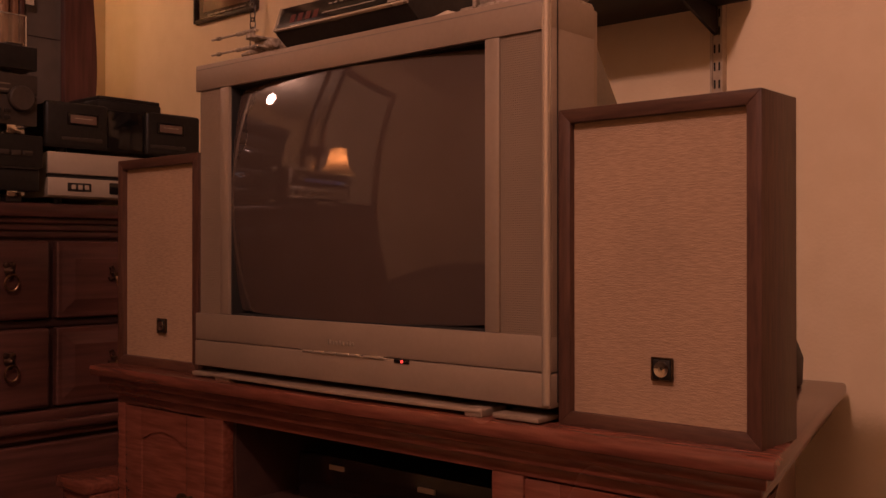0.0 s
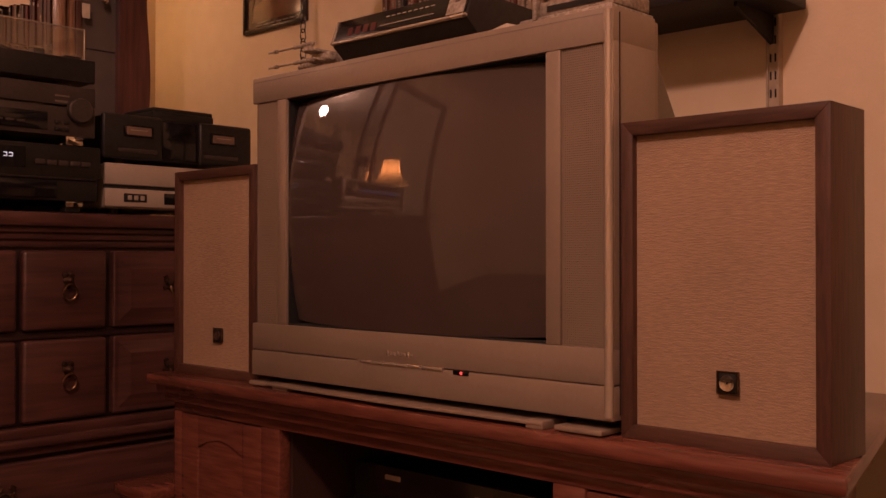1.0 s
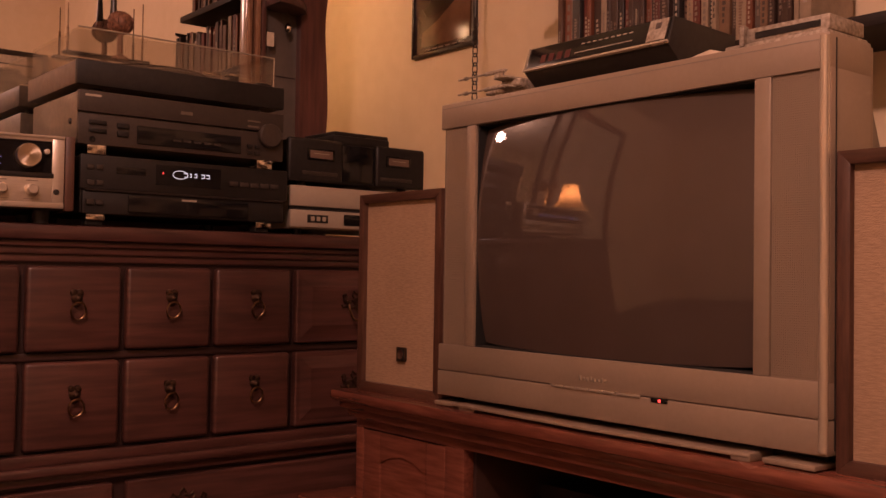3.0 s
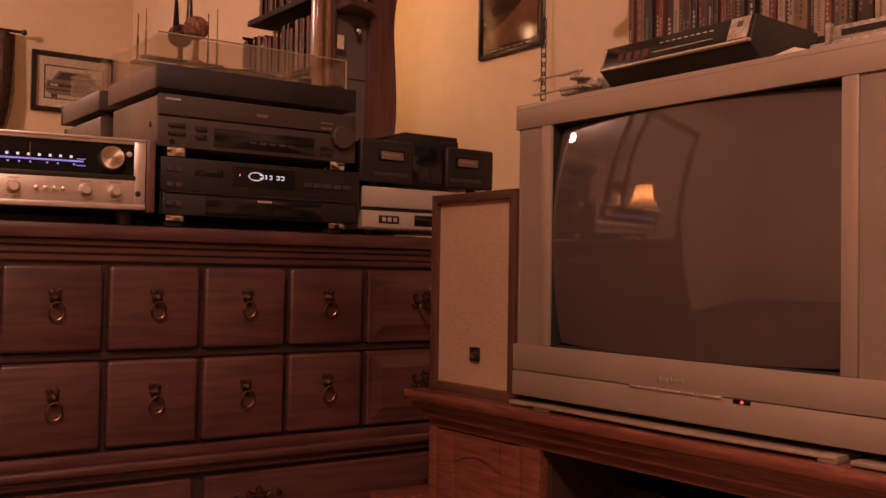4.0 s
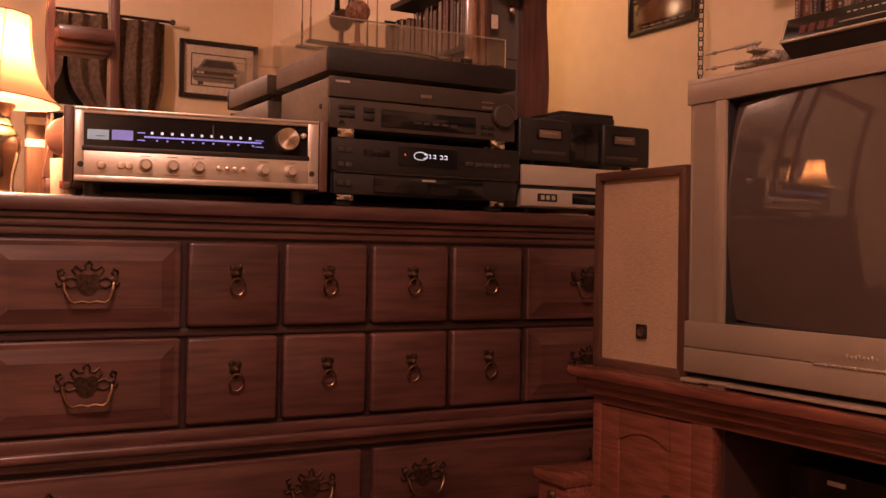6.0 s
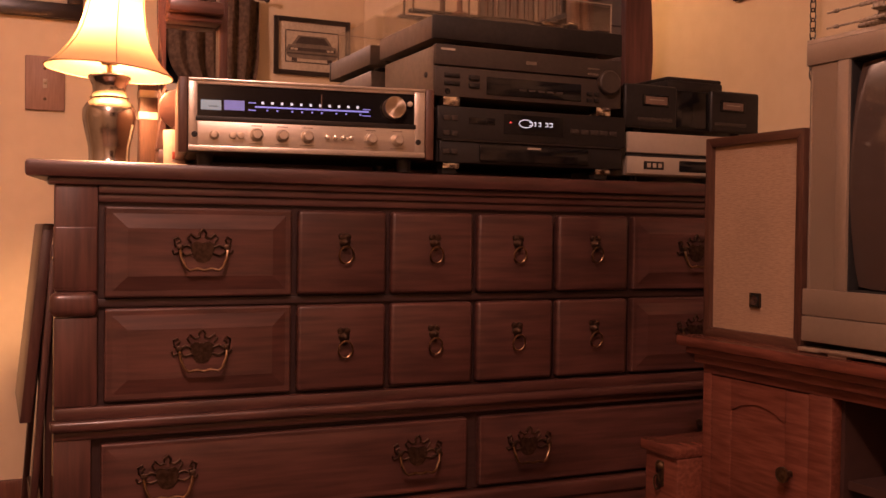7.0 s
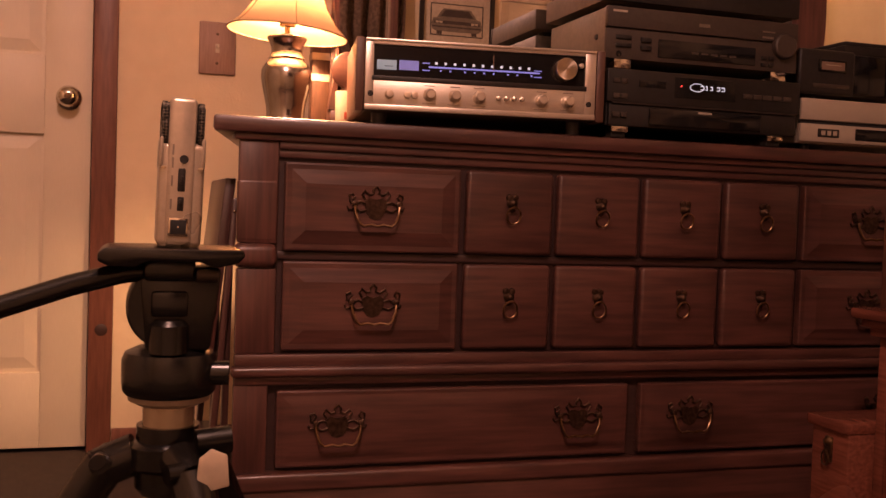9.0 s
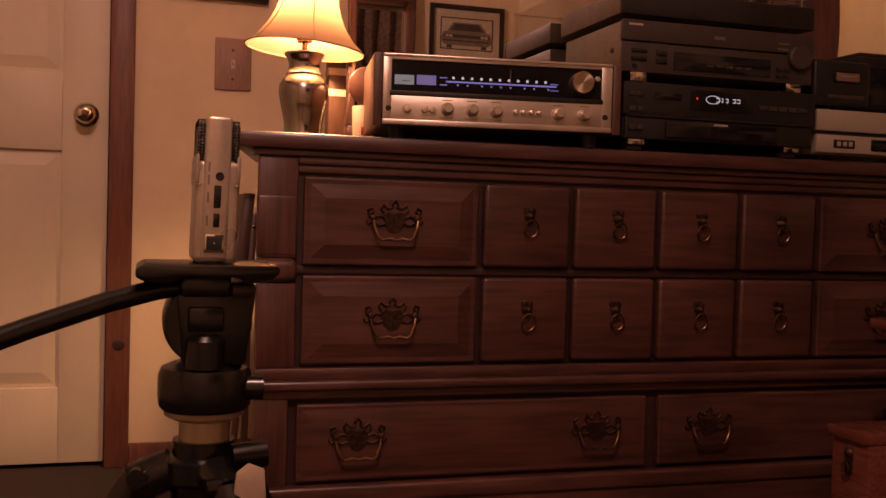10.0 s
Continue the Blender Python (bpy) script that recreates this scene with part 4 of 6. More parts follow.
def turntable():
    y0, y1, xb = 0.823, 1.270, SX - 0.300
    ob = thing("turntable", (SX - 0.18, (y0 + y1) / 2, 1.086), "black turntable with a clear hinged dust cover", "turntable")
    part("plinth", box(xb, SX - 0.006, y0 + 0.001, y1 - 0.001, 1.096, 1.142, 0.003), M_PLINTH, ob, "grey-brown plinth")
    part("front_panel", box(SX - 0.008, SX + 0.004, y0, y1, 1.095, 1.143, 0.003), M_BLACK, ob)
    part("platter", lathe([(0.124, 0.0), (0.126, 0.012), (0.121, 0.016), (0.0, 0.016)], 56, (SX - 0.158, 1.03, 1.143)), M_GREYMETAL, ob)
    part("record", lathe([(0.126, 0.0), (0.127, 0.0015), (0.05, 0.0018), (0.0, 0.0018)], 56, (SX - 0.158, 1.03, 1.159)), M_BLACKGLOSS, ob, "black record on the platter")
    part("tonearm", tube([(SX - 0.25, 1.228, 1.182), (SX - 0.20, 1.222, 1.186), (SX - 0.12, 1.175, 1.178), (SX - 0.085, 1.125, 1.170)], 0.0038), M_CHROME, ob, "polished tonearm")
    part("arm_base", lathe([(0.022, 0.0), (0.022, 0.02), (0.012, 0.022), (0.012, 0.04), (0.0, 0.04)], 24, (SX - 0.235, 1.226, 1.143)), M_BLACK, ob)
    part("arm_weight", lathe([(0.014, -0.02), (0.014, 0.02), (0.0, 0.02)], 20, (SX - 0.266, 1.228, 1.183), "x"), M_CHROME, ob)
    part("switch_block", box(SX - 0.055, SX - 0.03, 1.155, 1.178, 1.143, 1.160, 0.002), M_BLACK, ob)
    part("lift_block", box(SX - 0.04, SX - 0.02, 1.215, 1.250, 1.143, 1.152, 0.002), M_BLACK, ob)
    part("switch_cap", box(SX - 0.055, SX - 0.03, 1.155, 1.178, 1.160, 1.164, 0.001), M_CHROME, ob)
    lid = box(xb - 0.006, SX - 0.028, y0 + 0.012, y1 - 0.008, 1.144, 1.210)
    bmesh.ops.delete(lid, geom=[f for f in lid.faces if f.normal.z < -0.9], context="FACES")
    bmesh.ops.solidify(lid, geom=lid.faces[:], thickness=0.003)
    cover = part("dust_cover", lid, M_LID, ob, "clear plastic dust cover, lightly hazed")
    # thin silver bars paint the bright glint along the clear lid's edges
    part("cover_edge_glint", joined(tube([(SX - 0.029, y0 + 0.012, 1.2115), (SX - 0.029, y1 - 0.008, 1.2115)], 0.0016, 6), tube([(SX - 0.029, y1 - 0.0085, 1.146), (SX - 0.029, y1 - 0.0085, 1.210)], 0.001, 6)), M_SILVER_HI, cover)
    for y in (y0 + 0.06, y1 - 0.06):
        part("hinge", box(xb - 0.012, xb + 0.012, y - 0.018, y + 0.018, 1.125, 1.165, 0.003), M_BLACK, ob)
    for y in (y0 + 0.05, y1 - 0.05):
        for x in (SX - 0.05, xb + 0.05):
            part("foot", lathe([(0.018, 0.0), (0.02, 0.011), (0.0, 0.011)], 18, (x, y, 1.0855)), M_BLACK, ob)


tape_deck()
disc_player()
turntable()

# rods added by the mirror in place of prongs reflected from the far wall
AX, AY0, AY1 = -1.893, 0.906, 1.074
ant = thing("reflected_prong_rods", (AX, 1.02, 1.2115), "two thin upright rods on a dark base, standing in for reflected wall prongs", "antenna")
part("base", box(AX - 0.006, AX + 0.020, AY0 - 0.012, AY1 + 0.012, 1.2115, 1.219, 0.003), M_BLACK, ant)
for y, z in ((AY0, 1.325), (AY1, 1.352)):
    part("rod", tube([(AX, y, 1.215), (AX, y, z)], 0.0014, 6), M_BRASS, ant)
    part("rod_socket", tube([(AX, y, 1.215), (AX, y, 1.272)], 0.0026, 8), M_BRASS, ant)
OX, OY = -1.872, 1.014
orn = thing("wicker_ornament", (OX, OY, 1.2115), "round brown wicker ornament on a foot, dark cone above", "ornament")
part("foot", lathe([(0.020, 0.0), (0.018, 0.006), (0.007, 0.012), (0.006, 0.060), (0.0, 0.060)], 18, (OX, OY, 1.2115)), M_WICKER, orn)
part("ball", lathe([(0.0, 0.056), (0.016, 0.060), (0.026, 0.072), (0.028, 0.084), (0.023, 0.098), (0.011, 0.106), (0.0, 0.108)], 24, (OX, OY, 1.2115)), M_WICKER, orn)
for k in range(6):
    a = math.pi * k / 6
    part("strand", tube([(OX + 0.028 * math.sin(b) * math.cos(a), OY + 0.028 * math.sin(b) * math.sin(a), 1.294 + 0.0255 * math.cos(b)) for b in [2 * math.pi * i / 18 for i in range(18)]], 0.002, 5, True), M_WICKER, orn)
part("cone", lathe([(0.008, 0.100), (0.006, 0.14), (0.0, 0.21)], 14, (OX - 0.006, OY - 0.014, 1.2115)), M_FRAMEBLK, orn)

# ---- meter unit, flat box and video recorder at the dresser's end ----
def video_recorder():
    y0, y1, x = 1.305, 1.700, -1.612
    ob = thing("video_recorder", (x - 0.13, (y0 + y1) / 2, DTOP), "silver video recorder with a dark flap", "video recorder")
    part("case", box(x - 0.24, x - 0.008, y0 + 0.003, y1 - 0.003, 0.842, 0.936, 0.003), M_VCR, ob)
    part("upper_face", box(x - 0.012, x, y0, y1, 0.892, 0.938, 0.003), M_VCR, ob)
    part("lower_face", box(x - 0.012, x + 0.001, y0, y1, 0.845, 0.884, 0.003), M_VCR, ob)
    part("groove", box(x - 0.012, x - 0.006, y0 + 0.002, y1 - 0.002, 0.884, 0.892), M_DARKGAP, ob)
    part("flap", box(x, x + 0.003, 1.445, 1.690, 0.853, 0.878, 0.002), M_BLACKGLOSS, ob)
    part("counter", box(x, x + 0.003, 1.348, 1.402, 0.856, 0.874, 0.001), M_BLACK, ob)
    for k in range(3):
        part("button", box(x + 0.002, x + 0.004, 1.356 + 0.015 * k, 1.366 + 0.015 * k, 0.860, 0.870, 0.001), M_VCR, ob)
    part("badge", box(x, x + 0.001, 1.585, 1.615, 0.912, 0.917), M_INK2, ob)
    for y in (y0 + 0.04, y1 - 0.04):
        for xx in (x - 0.04, x - 0.2):
            part("foot", lathe([(0.011, 0.0), (0.011, 0.015), (0.0, 0.015)], 14, (xx, y, DTOP)), M_BLACK, ob)


def meter_unit():
    y0, y1, x = 1.312, 1.697, -1.635
    ob = thing("tape_recorder", (x - 0.12, (y0 + y1) / 2, 0.938), "black tape recorder with two amber meters", "tape recorder")
    part("case", box(x - 0.20, x - 0.012, y0 + 0.003, y1 - 0.003, 0.953, 1.045, 0.006), M_BLACK, ob)
    for a, b in ((y0, y0 + 0.145), (y1 - 0.145, y1)):
        part("speaker_end", box(x - 0.016, x, a, b, 0.951, 1.049, 0.007, 3), M_BLACK, ob)
    part("middle", box(x - 0.016, x - 0.008, y0 + 0.147, y1 - 0.147, 0.957, 1.043, 0.003), M_BLACKGLOSS, ob)
    for a in (y0 + 0.048, y1 - 0.118):
        mt = part("meter_frame", box(x - 0.002, x + 0.003, a, a + 0.072, 1.000, 1.026, 0.002), M_BLACKGLOSS, ob)
        part("meter_face", box(x + 0.002, x + 0.004, a + 0.006, a + 0.066, 1.004, 1.022, 0.001), M_AMBER, mt, "brown meter face")
        part("meter_scale", box(x + 0.0038, x + 0.0045, a + 0.016, a + 0.056, 1.014, 1.0155), M_LABEL, mt)
    for a in (y0 + 0.035, y1 - 0.135):
        part("slot", box(x - 0.002, x + 0.0015, a, a + 0.095, 0.966, 0.974, 0.001), M_GREYMETAL, ob)
    for y in (y0 + 0.05, y1 - 0.05):
        for xx in (x - 0.03, x - 0.16):
            part("foot", lathe([(0.013, 0.0), (0.011, 0.015), (0.0, 0.015)], 14, (xx, y, 0.938)), M_BLACK, ob)


video_recorder()
meter_unit()
bx = thing("flat_box", (-1.72, 1.51, 1.045), "thin flat black box on the tape recorder", "box")
part("body", box(-1.80, -1.662, 1.447, 1.607, 1.045, 1.068, 0.003), M_BLACK, bx)
part("lid", box(-1.798, -1.664, 1.449, 1.605, 1.067, 1.077, 0.003), M_BLACK, bx)

# ---- table lamp ----
LX, LY = LAMP_POS


def table_lamp():
    ob = thing("table_lamp", (LX, LY, DTOP), "lit table lamp with a silvered jar base and cream bell shade", "lamp")
    body = [(0.0, 0.0), (0.052, 0.0), (0.054, 0.006), (0.050, 0.012), (0.044, 0.016), (0.0415, 0.024), (0.043, 0.050), (0.050, 0.085), (0.0555, 0.115), (0.0545, 0.135), (0.047, 0.150), (0.040, 0.156), (0.0385, 0.160), (0.041, 0.163), (0.037, 0.167), (0.034, 0.178), (0.035, 0.190), (0.041, 0.204), (0.044, 0.208), (0.044, 0.213), (0.038, 0.216), (0.0, 0.217)]
    part("base", lathe(body, 48, (LX, LY, DTOP)), M_PEWTER, ob, "silvered jar-shaped base")
    part("stem", tube([(LX, LY, DTOP + 0.215), (LX, LY, DTOP + 0.270)], 0.006), M_BRASS, ob)
    part("socket", lathe([(0.0, 0.0), (0.017, 0.0), (0.018, 0.012), (0.014, 0.045), (0.0, 0.045)], 20, (LX, LY, DTOP + 0.240)), M_BRASS, ob, "brass socket")
    # bell shade in eight gored panels
    bm = bmesh.new()
    n, rings = 64, []
    prof = [(0.133, 1.050), (0.131, 1.053), (0.114, 1.070), (0.100, 1.090), (0.086, 1.112), (0.075, 1.138), (0.067, 1.170), (0.061, 1.205), (0.057, 1.245)]
    for r, z in prof:
        ring = []
        for i in range(n):
            a = 2 * math.pi * i / n
            gore = 1 - 0.030 * abs(math.sin(3 * a)) * (1.0 if z > 1.06 else 0.5)
            ring.append(bm.verts.new((LX + r * gore * math.cos(a), LY + r * gore * math.sin(a), z)))
        rings.append(ring)
    for a, b in zip(rings, rings[1:]):
        for i in range(n):
            bm.faces.new((a[i], a[(i + 1) % n], b[(i + 1) % n], b[i]))
    lean = Matrix.Translation((LX, LY, 1.05)) @ Matrix.Rotation(radians(-4.5), 4, "X") @ Matrix.Translation((-LX, -LY, -1.05))
    bm.transform(lean)
    sh = part("shade", bm, M_SHADE, ob, "cream cloth bell shade, glowing")
    for k in range(6):
        a = 2 * math.pi * k / 6
        seam = tube([(LX + (r + 0.0008) * math.cos(a), LY + (r + 0.0008) * math.sin(a), z) for r, z in prof], 0.0011, 5)
        seam.transform(lean)
        part("seam", seam, M_TRIM, sh)
    for r, z in (prof[0], prof[-1]):
        braid = tube([(LX + r * (1 - 0.030 * abs(math.sin(3 * t)) * (1.0 if z > 1.06 else 0.5)) * math.cos(t), LY + r * (1 - 0.030 * abs(math.sin(3 * t)) * (1.0 if z > 1.06 else 0.5)) * math.sin(t), z) for t in [2 * math.pi * i / 64 for i in range(64)]], 0.0018, 5, True)
        braid.transform(lean)
        part("braid", braid, M_TRIM, sh)
    part("harp", tube([(LX, LY - 0.016, DTOP + 0.252), (LX, LY - 0.048, DTOP + 0.30), (LX, LY - 0.040, DTOP + 0.38), (LX, LY, DTOP + 0.412), (LX, LY + 0.040, DTOP + 0.38), (LX, LY + 0.048, DTOP + 0.30), (LX, LY + 0.016, DTOP + 0.252)], 0.0018, 6), M_BRASS, ob)
    part("spider", joined(tube([(LX, LY - 0.056, 1.240), (LX, LY + 0.056, 1.236)], 0.0016, 6), tube([(LX - 0.056, LY, 1.238), (LX + 0.056, LY, 1.238)], 0.0016, 6)), M_BRASS, ob)

    # a little smaller than drawn above, about its foot
    ob.scale = (0.925, 0.925, 0.86)


table_lamp()

# small things between lamp and receiver
tin = thing("striped_tin", (-1.86, 0.322, DTOP), "tall dark brown tin with two pale bands", "tin")
TY = 0.312
TXX = -2.02
tin.location = (TXX, TY, DTOP)
part("body", box(TXX - 0.02, TXX + 0.02, TY + 0.006, TY + 0.046, DTOP, DTOP + 0.235, 0.003), M_WALNUT, tin)
for z in (0.118, 0.165):
    part("band", box(TXX - 0.021, TXX + 0.021, TY + 0.005, TY + 0.047, DTOP + z, DTOP + z + 0.016, 0.001), M_CUP, tin, "pale metallic band")
cup = thing("cup", (-1.93, 0.35, DTOP), "white cup with a red printed pattern", "cup")
CXX, CYY = -1.88, 0.375
cup.location = (CXX, CYY, DTOP)
part("body", lathe([(0.0, 0.002), (0.022, 0.0), (0.025, 0.006), (0.0265, 0.085), (0.0245, 0.085), (0.023, 0.01), (0.0, 0.008)], 28, (CXX, CYY, DTOP)), M_CUP, cup)
part("print", joined(*[box(CXX + 0.024, CXX + 0.0275, CYY - 0.012 + 0.009 * k, CYY - 0.005 + 0.009 * k, DTOP + 0.025 + 0.012 * (k % 2), DTOP + 0.04 + 0.012 * (k % 2), 0.001) for k in range(3)]), M_REDPRINT, cup)
disc = thing("round_plaque", (-1.88, 0.375, DTOP + 0.085), "dark round wooden plaque standing on the cup", "plaque")
part("disc", lathe([(0.0, 0.006), (0.036, 0.006), (0.040, 0.003), (0.040, -0.003), (0.036, -0.006), (0.0, -0.006)], 32, (-1.88, 0.378, DTOP + 0.130), "x"), M_CHERRY, disc)
part("stub", box(-1.886, -1.874, 0.368, 0.388, DTOP + 0.085, DTOP + 0.098, 0.002), M_CHERRY, disc)

# ---- television stand ----
SZ = 0.513


def tv_stand():
    ob = thing("tv_stand", (-0.70, 1.60, 0), "reddish brown wooden television stand with doors and open shelf", "tv stand")
    top = [(-1.395, 1.275), (-0.040, 1.275), (-0.205, 1.950), (-1.170, 1.950)]
    lower = [(-1.378, 1.288), (-0.055, 1.288), (-0.215, 1.94), (-1.160, 1.93)]
    lower2 = [(-1.368, 1.300), (-0.065, 1.300), (-0.222, 1.93), (-1.155, 1.925)]
    part("top", prism(top, "z", SZ - 0.022, SZ, 0.006), M_STAND, ob, "varnished top with a rounded edge")
    part("moulding", prism(lower, "z", SZ - 0.036, SZ - 0.021, 0.003), M_STAND, ob)
    part("moulding", prism(lower2, "z", SZ - 0.054, SZ - 0.035, 0.004), M_STAND, ob)
    y = 1.318
    part("rail", box(-1.355, -0.068, y - 0.004, y + 0.02, 0.440, SZ - 0.053, 0.003), M_STAND, ob)
    for a, b in ((-1.355, -1.330), (-1.075, -1.022), (-0.440, -0.388), (-0.093, -0.068)):
        part("stile", box(a, b, y - 0.004, y + 0.02, 0.04, 0.441, 0.003), M_STAND, ob)
    part("base", box(-1.37, -0.055, y - 0.012, y + 0.02, 0.0, 0.075, 0.006), M_STAND, ob)
    for a, b, k in ((-1.329, -1.076, -1.115), (-0.387, -0.094, -0.36)):
        d = part("door", box(a, b, y + 0.0005, y + 0.014, 0.08, 0.438, 0.002), M_STAND, ob, "framed door with an arched panel")
        part("door_stile", box(a, a + 0.055, y - 0.003, y + 0.005, 0.08, 0.438, 0.003), M_STAND, d)
        part("door_stile", box(b - 0.055, b, y - 0.003, y + 0.005, 0.08, 0.438, 0.003), M_STAND, d)
        part("door_rail", box(a + 0.055, b - 0.055, y - 0.003, y + 0.005, 0.08, 0.135, 0.003), M_STAND, d)
        part("arched_rail", prism([(a + 0.055, 0.438), (b - 0.055, 0.438), (b - 0.055, 0.378), (b - 0.085, 0.392), ((a + b) / 2, 0.400), (a + 0.085, 0.392), (a + 0.055, 0.378)], "y", y - 0.003, y + 0.005), M_STAND, d)
        part("knob", lathe([(0.006, 0.0), (0.006, 0.010), (0.014, 0.016), (0.014, 0.022), (0.0, 0.027)], 18, (k, y - 0.003, 0.292), "y"), M_BRASS, d)
    part("side", prism([(-1.355, y + 0.021), (-1.335, y + 0.021), (-1.135, 1.90), (-1.155, 1.90)], "z", 0.0, 0.458), M_STAND, ob)
    part("side", prism([(-0.088, y + 0.021), (-0.068, y + 0.021), (-0.270, 1.90), (-0.290, 1.90)], "z", 0.0, 0.458), M_STAND, ob)
    # inner boards use the darkened wood, so shade is in their colour
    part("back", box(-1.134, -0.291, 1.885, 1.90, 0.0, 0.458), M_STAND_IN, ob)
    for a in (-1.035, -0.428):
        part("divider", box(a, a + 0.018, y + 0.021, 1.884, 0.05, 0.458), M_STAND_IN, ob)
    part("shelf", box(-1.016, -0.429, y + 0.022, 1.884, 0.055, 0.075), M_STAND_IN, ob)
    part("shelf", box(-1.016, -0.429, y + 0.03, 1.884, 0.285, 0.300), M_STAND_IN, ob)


tv_stand()

player = thing("disc_player_low", (-0.73, 1.50, 0.300), "black disc player inside the stand", "disc player")
player.name = "dvd_player"
part("case", box(-0.94, -0.51, 1.42, 1.70, 0.308, 0.385, 0.003), M_BLACK, player)
part("face", box(-0.94, -0.51, 1.412, 1.42, 0.308, 0.387, 0.003), M_BLACKGLOSS, player)
for x, z in ((-0.86, 0.366), (-0.66, 0.360)):
    part("button", box(x, x + 0.035, 1.409, 1.413, z, z + 0.008, 0.001), M_VCR, player, "small silver button")
for x in (-0.90, -0.55):
    part("foot", lathe([(0.012, 0.0), (0.012, 0.009), (0.0, 0.009)], 14, (x, 1.46, 0.300)), M_BLACK, player)
    part("foot", lathe([(0.012, 0.0), (0.012, 0.009), (0.0, 0.009)], 14, (x, 1.66, 0.300)), M_BLACK, player)

chest = thing("wooden_chest", (-1.43, 1.40, 0), "small reddish brown wooden chest with a brass latch", "chest")
part("body", box(-1.47, -1.362, 1.262, 1.55, 0.0, 0.268, 0.005), M_STAND, chest)
part("lid", box(-1.478, -1.362, 1.252, 1.555, 0.268, 0.292, 0.006), M_STAND, chest)
lt = part("latch_plate", joined(box(-1.425, -1.405, 1.256, 1.262, 0.205, 0.255, 0.002), lathe([(0.012, 0.0), (0.008, 0.006), (0.0, 0.009)], 14, (-1.415, 1.258, 0.245), "y")), M_BRASS, chest, "brass latch")
part("latch_ring", tube([(-1.415 + 0.010 * math.sin(a), 1.251, 0.213 + 0.014 * math.cos(a)) for a in [2 * math.pi * k / 16 for k in range(16)]], 0.002, 6, True), M_BRASS, lt)

# ---- television ----
TUBE_H, TUBE_V = 2.0, 0.95     # radii of the tube face


def television():
    x0, x1, z0, z1, y = -1.080, -0.336, 0.533, 1.047, 1.300
    sx0, sx1, sz0, sz1 = -0.987, -0.440, 0.622, 1.003
    ob = thing("television", (-0.712, 1.45, SZ), "silver tube television with dark screen and side grilles", "television")
    b = 0.0015
    part("front_frame", joined(box(x0, x1, y, y + 0.10, sz1, z1, b), box(x0, x1, y, y + 0.10, 0.577, sz0, b), box(sx0 - 0.024, sx0, y, y + 0.06, sz0, sz1, 0.002), box(sx1, sx1 + 0.024, y, y + 0.06, sz0, sz1, 0.002),
                               box(x0, x0 + 0.010, y + 0.010, y + 0.10, sz0 - 0.002, sz1 + 0.002, 0.001), box(x1 - 0.010, x1, y + 0.004, y + 0.10, sz0 - 0.002, sz1 + 0.002, 0.001)), M_SILVER, ob, "silver grey front frame")
    part("lower_front", box(x0, x1, y - 0.001, y + 0.10, z0, 0.5755, b), M_SILVER, ob)
    part("top_seam", box(x0 + 0.003, x1 - 0.003, y - 0.0004, y + 0.001, z1 - 0.0085, z1 - 0.0075), M_GRILLE, ob)
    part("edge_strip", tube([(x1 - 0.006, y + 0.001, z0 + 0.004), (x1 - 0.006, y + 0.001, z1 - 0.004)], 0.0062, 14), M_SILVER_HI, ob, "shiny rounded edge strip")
    part("side_seam", box(x1 - 0.0012, x1 + 0.0012, y + 0.0150, y + 0.0160, z0 + 0.006, z1 - 0.006), M_DARKGAP, ob)
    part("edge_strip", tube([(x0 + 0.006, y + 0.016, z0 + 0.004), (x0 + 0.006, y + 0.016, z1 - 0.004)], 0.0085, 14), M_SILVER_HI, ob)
    for a, c in ((x0 + 0.011, sx0 - 0.0245), (sx1 + 0.0245, x1 - 0.012)):
        part("grille_back", box(a, c, y + 0.0045, y + 0.06, sz0, sz1), M_GRILLEBACK, ob)
        slats = bmesh.new()
        pitch = 0.0030
        for k in range(int((sz1 - sz0) / pitch)):
            bmesh.ops.create_cube(slats, size=1, matrix=Matrix.Translation(((a + c) / 2, y + 0.0040, sz0 + pitch * (k + 0.5))) @ Matrix.Diagonal((c - a, 0.0012, 0.0017, 1)))
        for k in range(int((c - a) / pitch)):
            bmesh.ops.create_cube(slats, size=1, matrix=Matrix.Translation((a + pitch * (k + 0.5), y + 0.0041, (sz0 + sz1) / 2)) @ Matrix.Diagonal((0.0014, 0.0010, sz1 - sz0, 1)))
        part("grille_mesh", slats, M_SILVER, ob, "fine perforated grille")
    w = 0.0025
    part("inner_bezel", joined(box(sx0, sx0 + w, y + 0.006, y + 0.06, sz0, sz1), box(sx1 - w, sx1, y + 0.006, y + 0.06, sz0, sz1), box(sx0 + w, sx1 - w, y + 0.006, y + 0.06, sz1 - w, sz1), box(sx0 + w, sx1 - w, y + 0.006, y + 0.06, sz0, sz0 + w)), M_DARKGAP, ob)
    # curved tube face with bowed edges, set in a dark recess
    part("tube_recess", box(sx0 + 0.001, sx1 - 0.001, y + 0.052, y + 0.058, sz0 + 0.001, sz1 - 0.001), M_DARKGAP, ob)
    bm = bmesh.new()
    nu, nv, grid = 48, 36, []
    cx, cz, hw, hh = (sx0 + sx1) / 2, (sz0 + sz1) / 2, (sx1 - sx0) / 2 - 0.002, (sz1 - sz0) / 2 - 0.002
    for j in range(nv + 1):
        row = []
        for i in range(nu + 1):
            u, v = 2 * i / nu - 1, 2 * j / nv - 1
            px, pz = cx + hw * u * (1 - 0.016 * v * v - 0.012 * v ** 8), cz + hh * v * (1 - 0.018 * u * u - 0.016 * u ** 8)
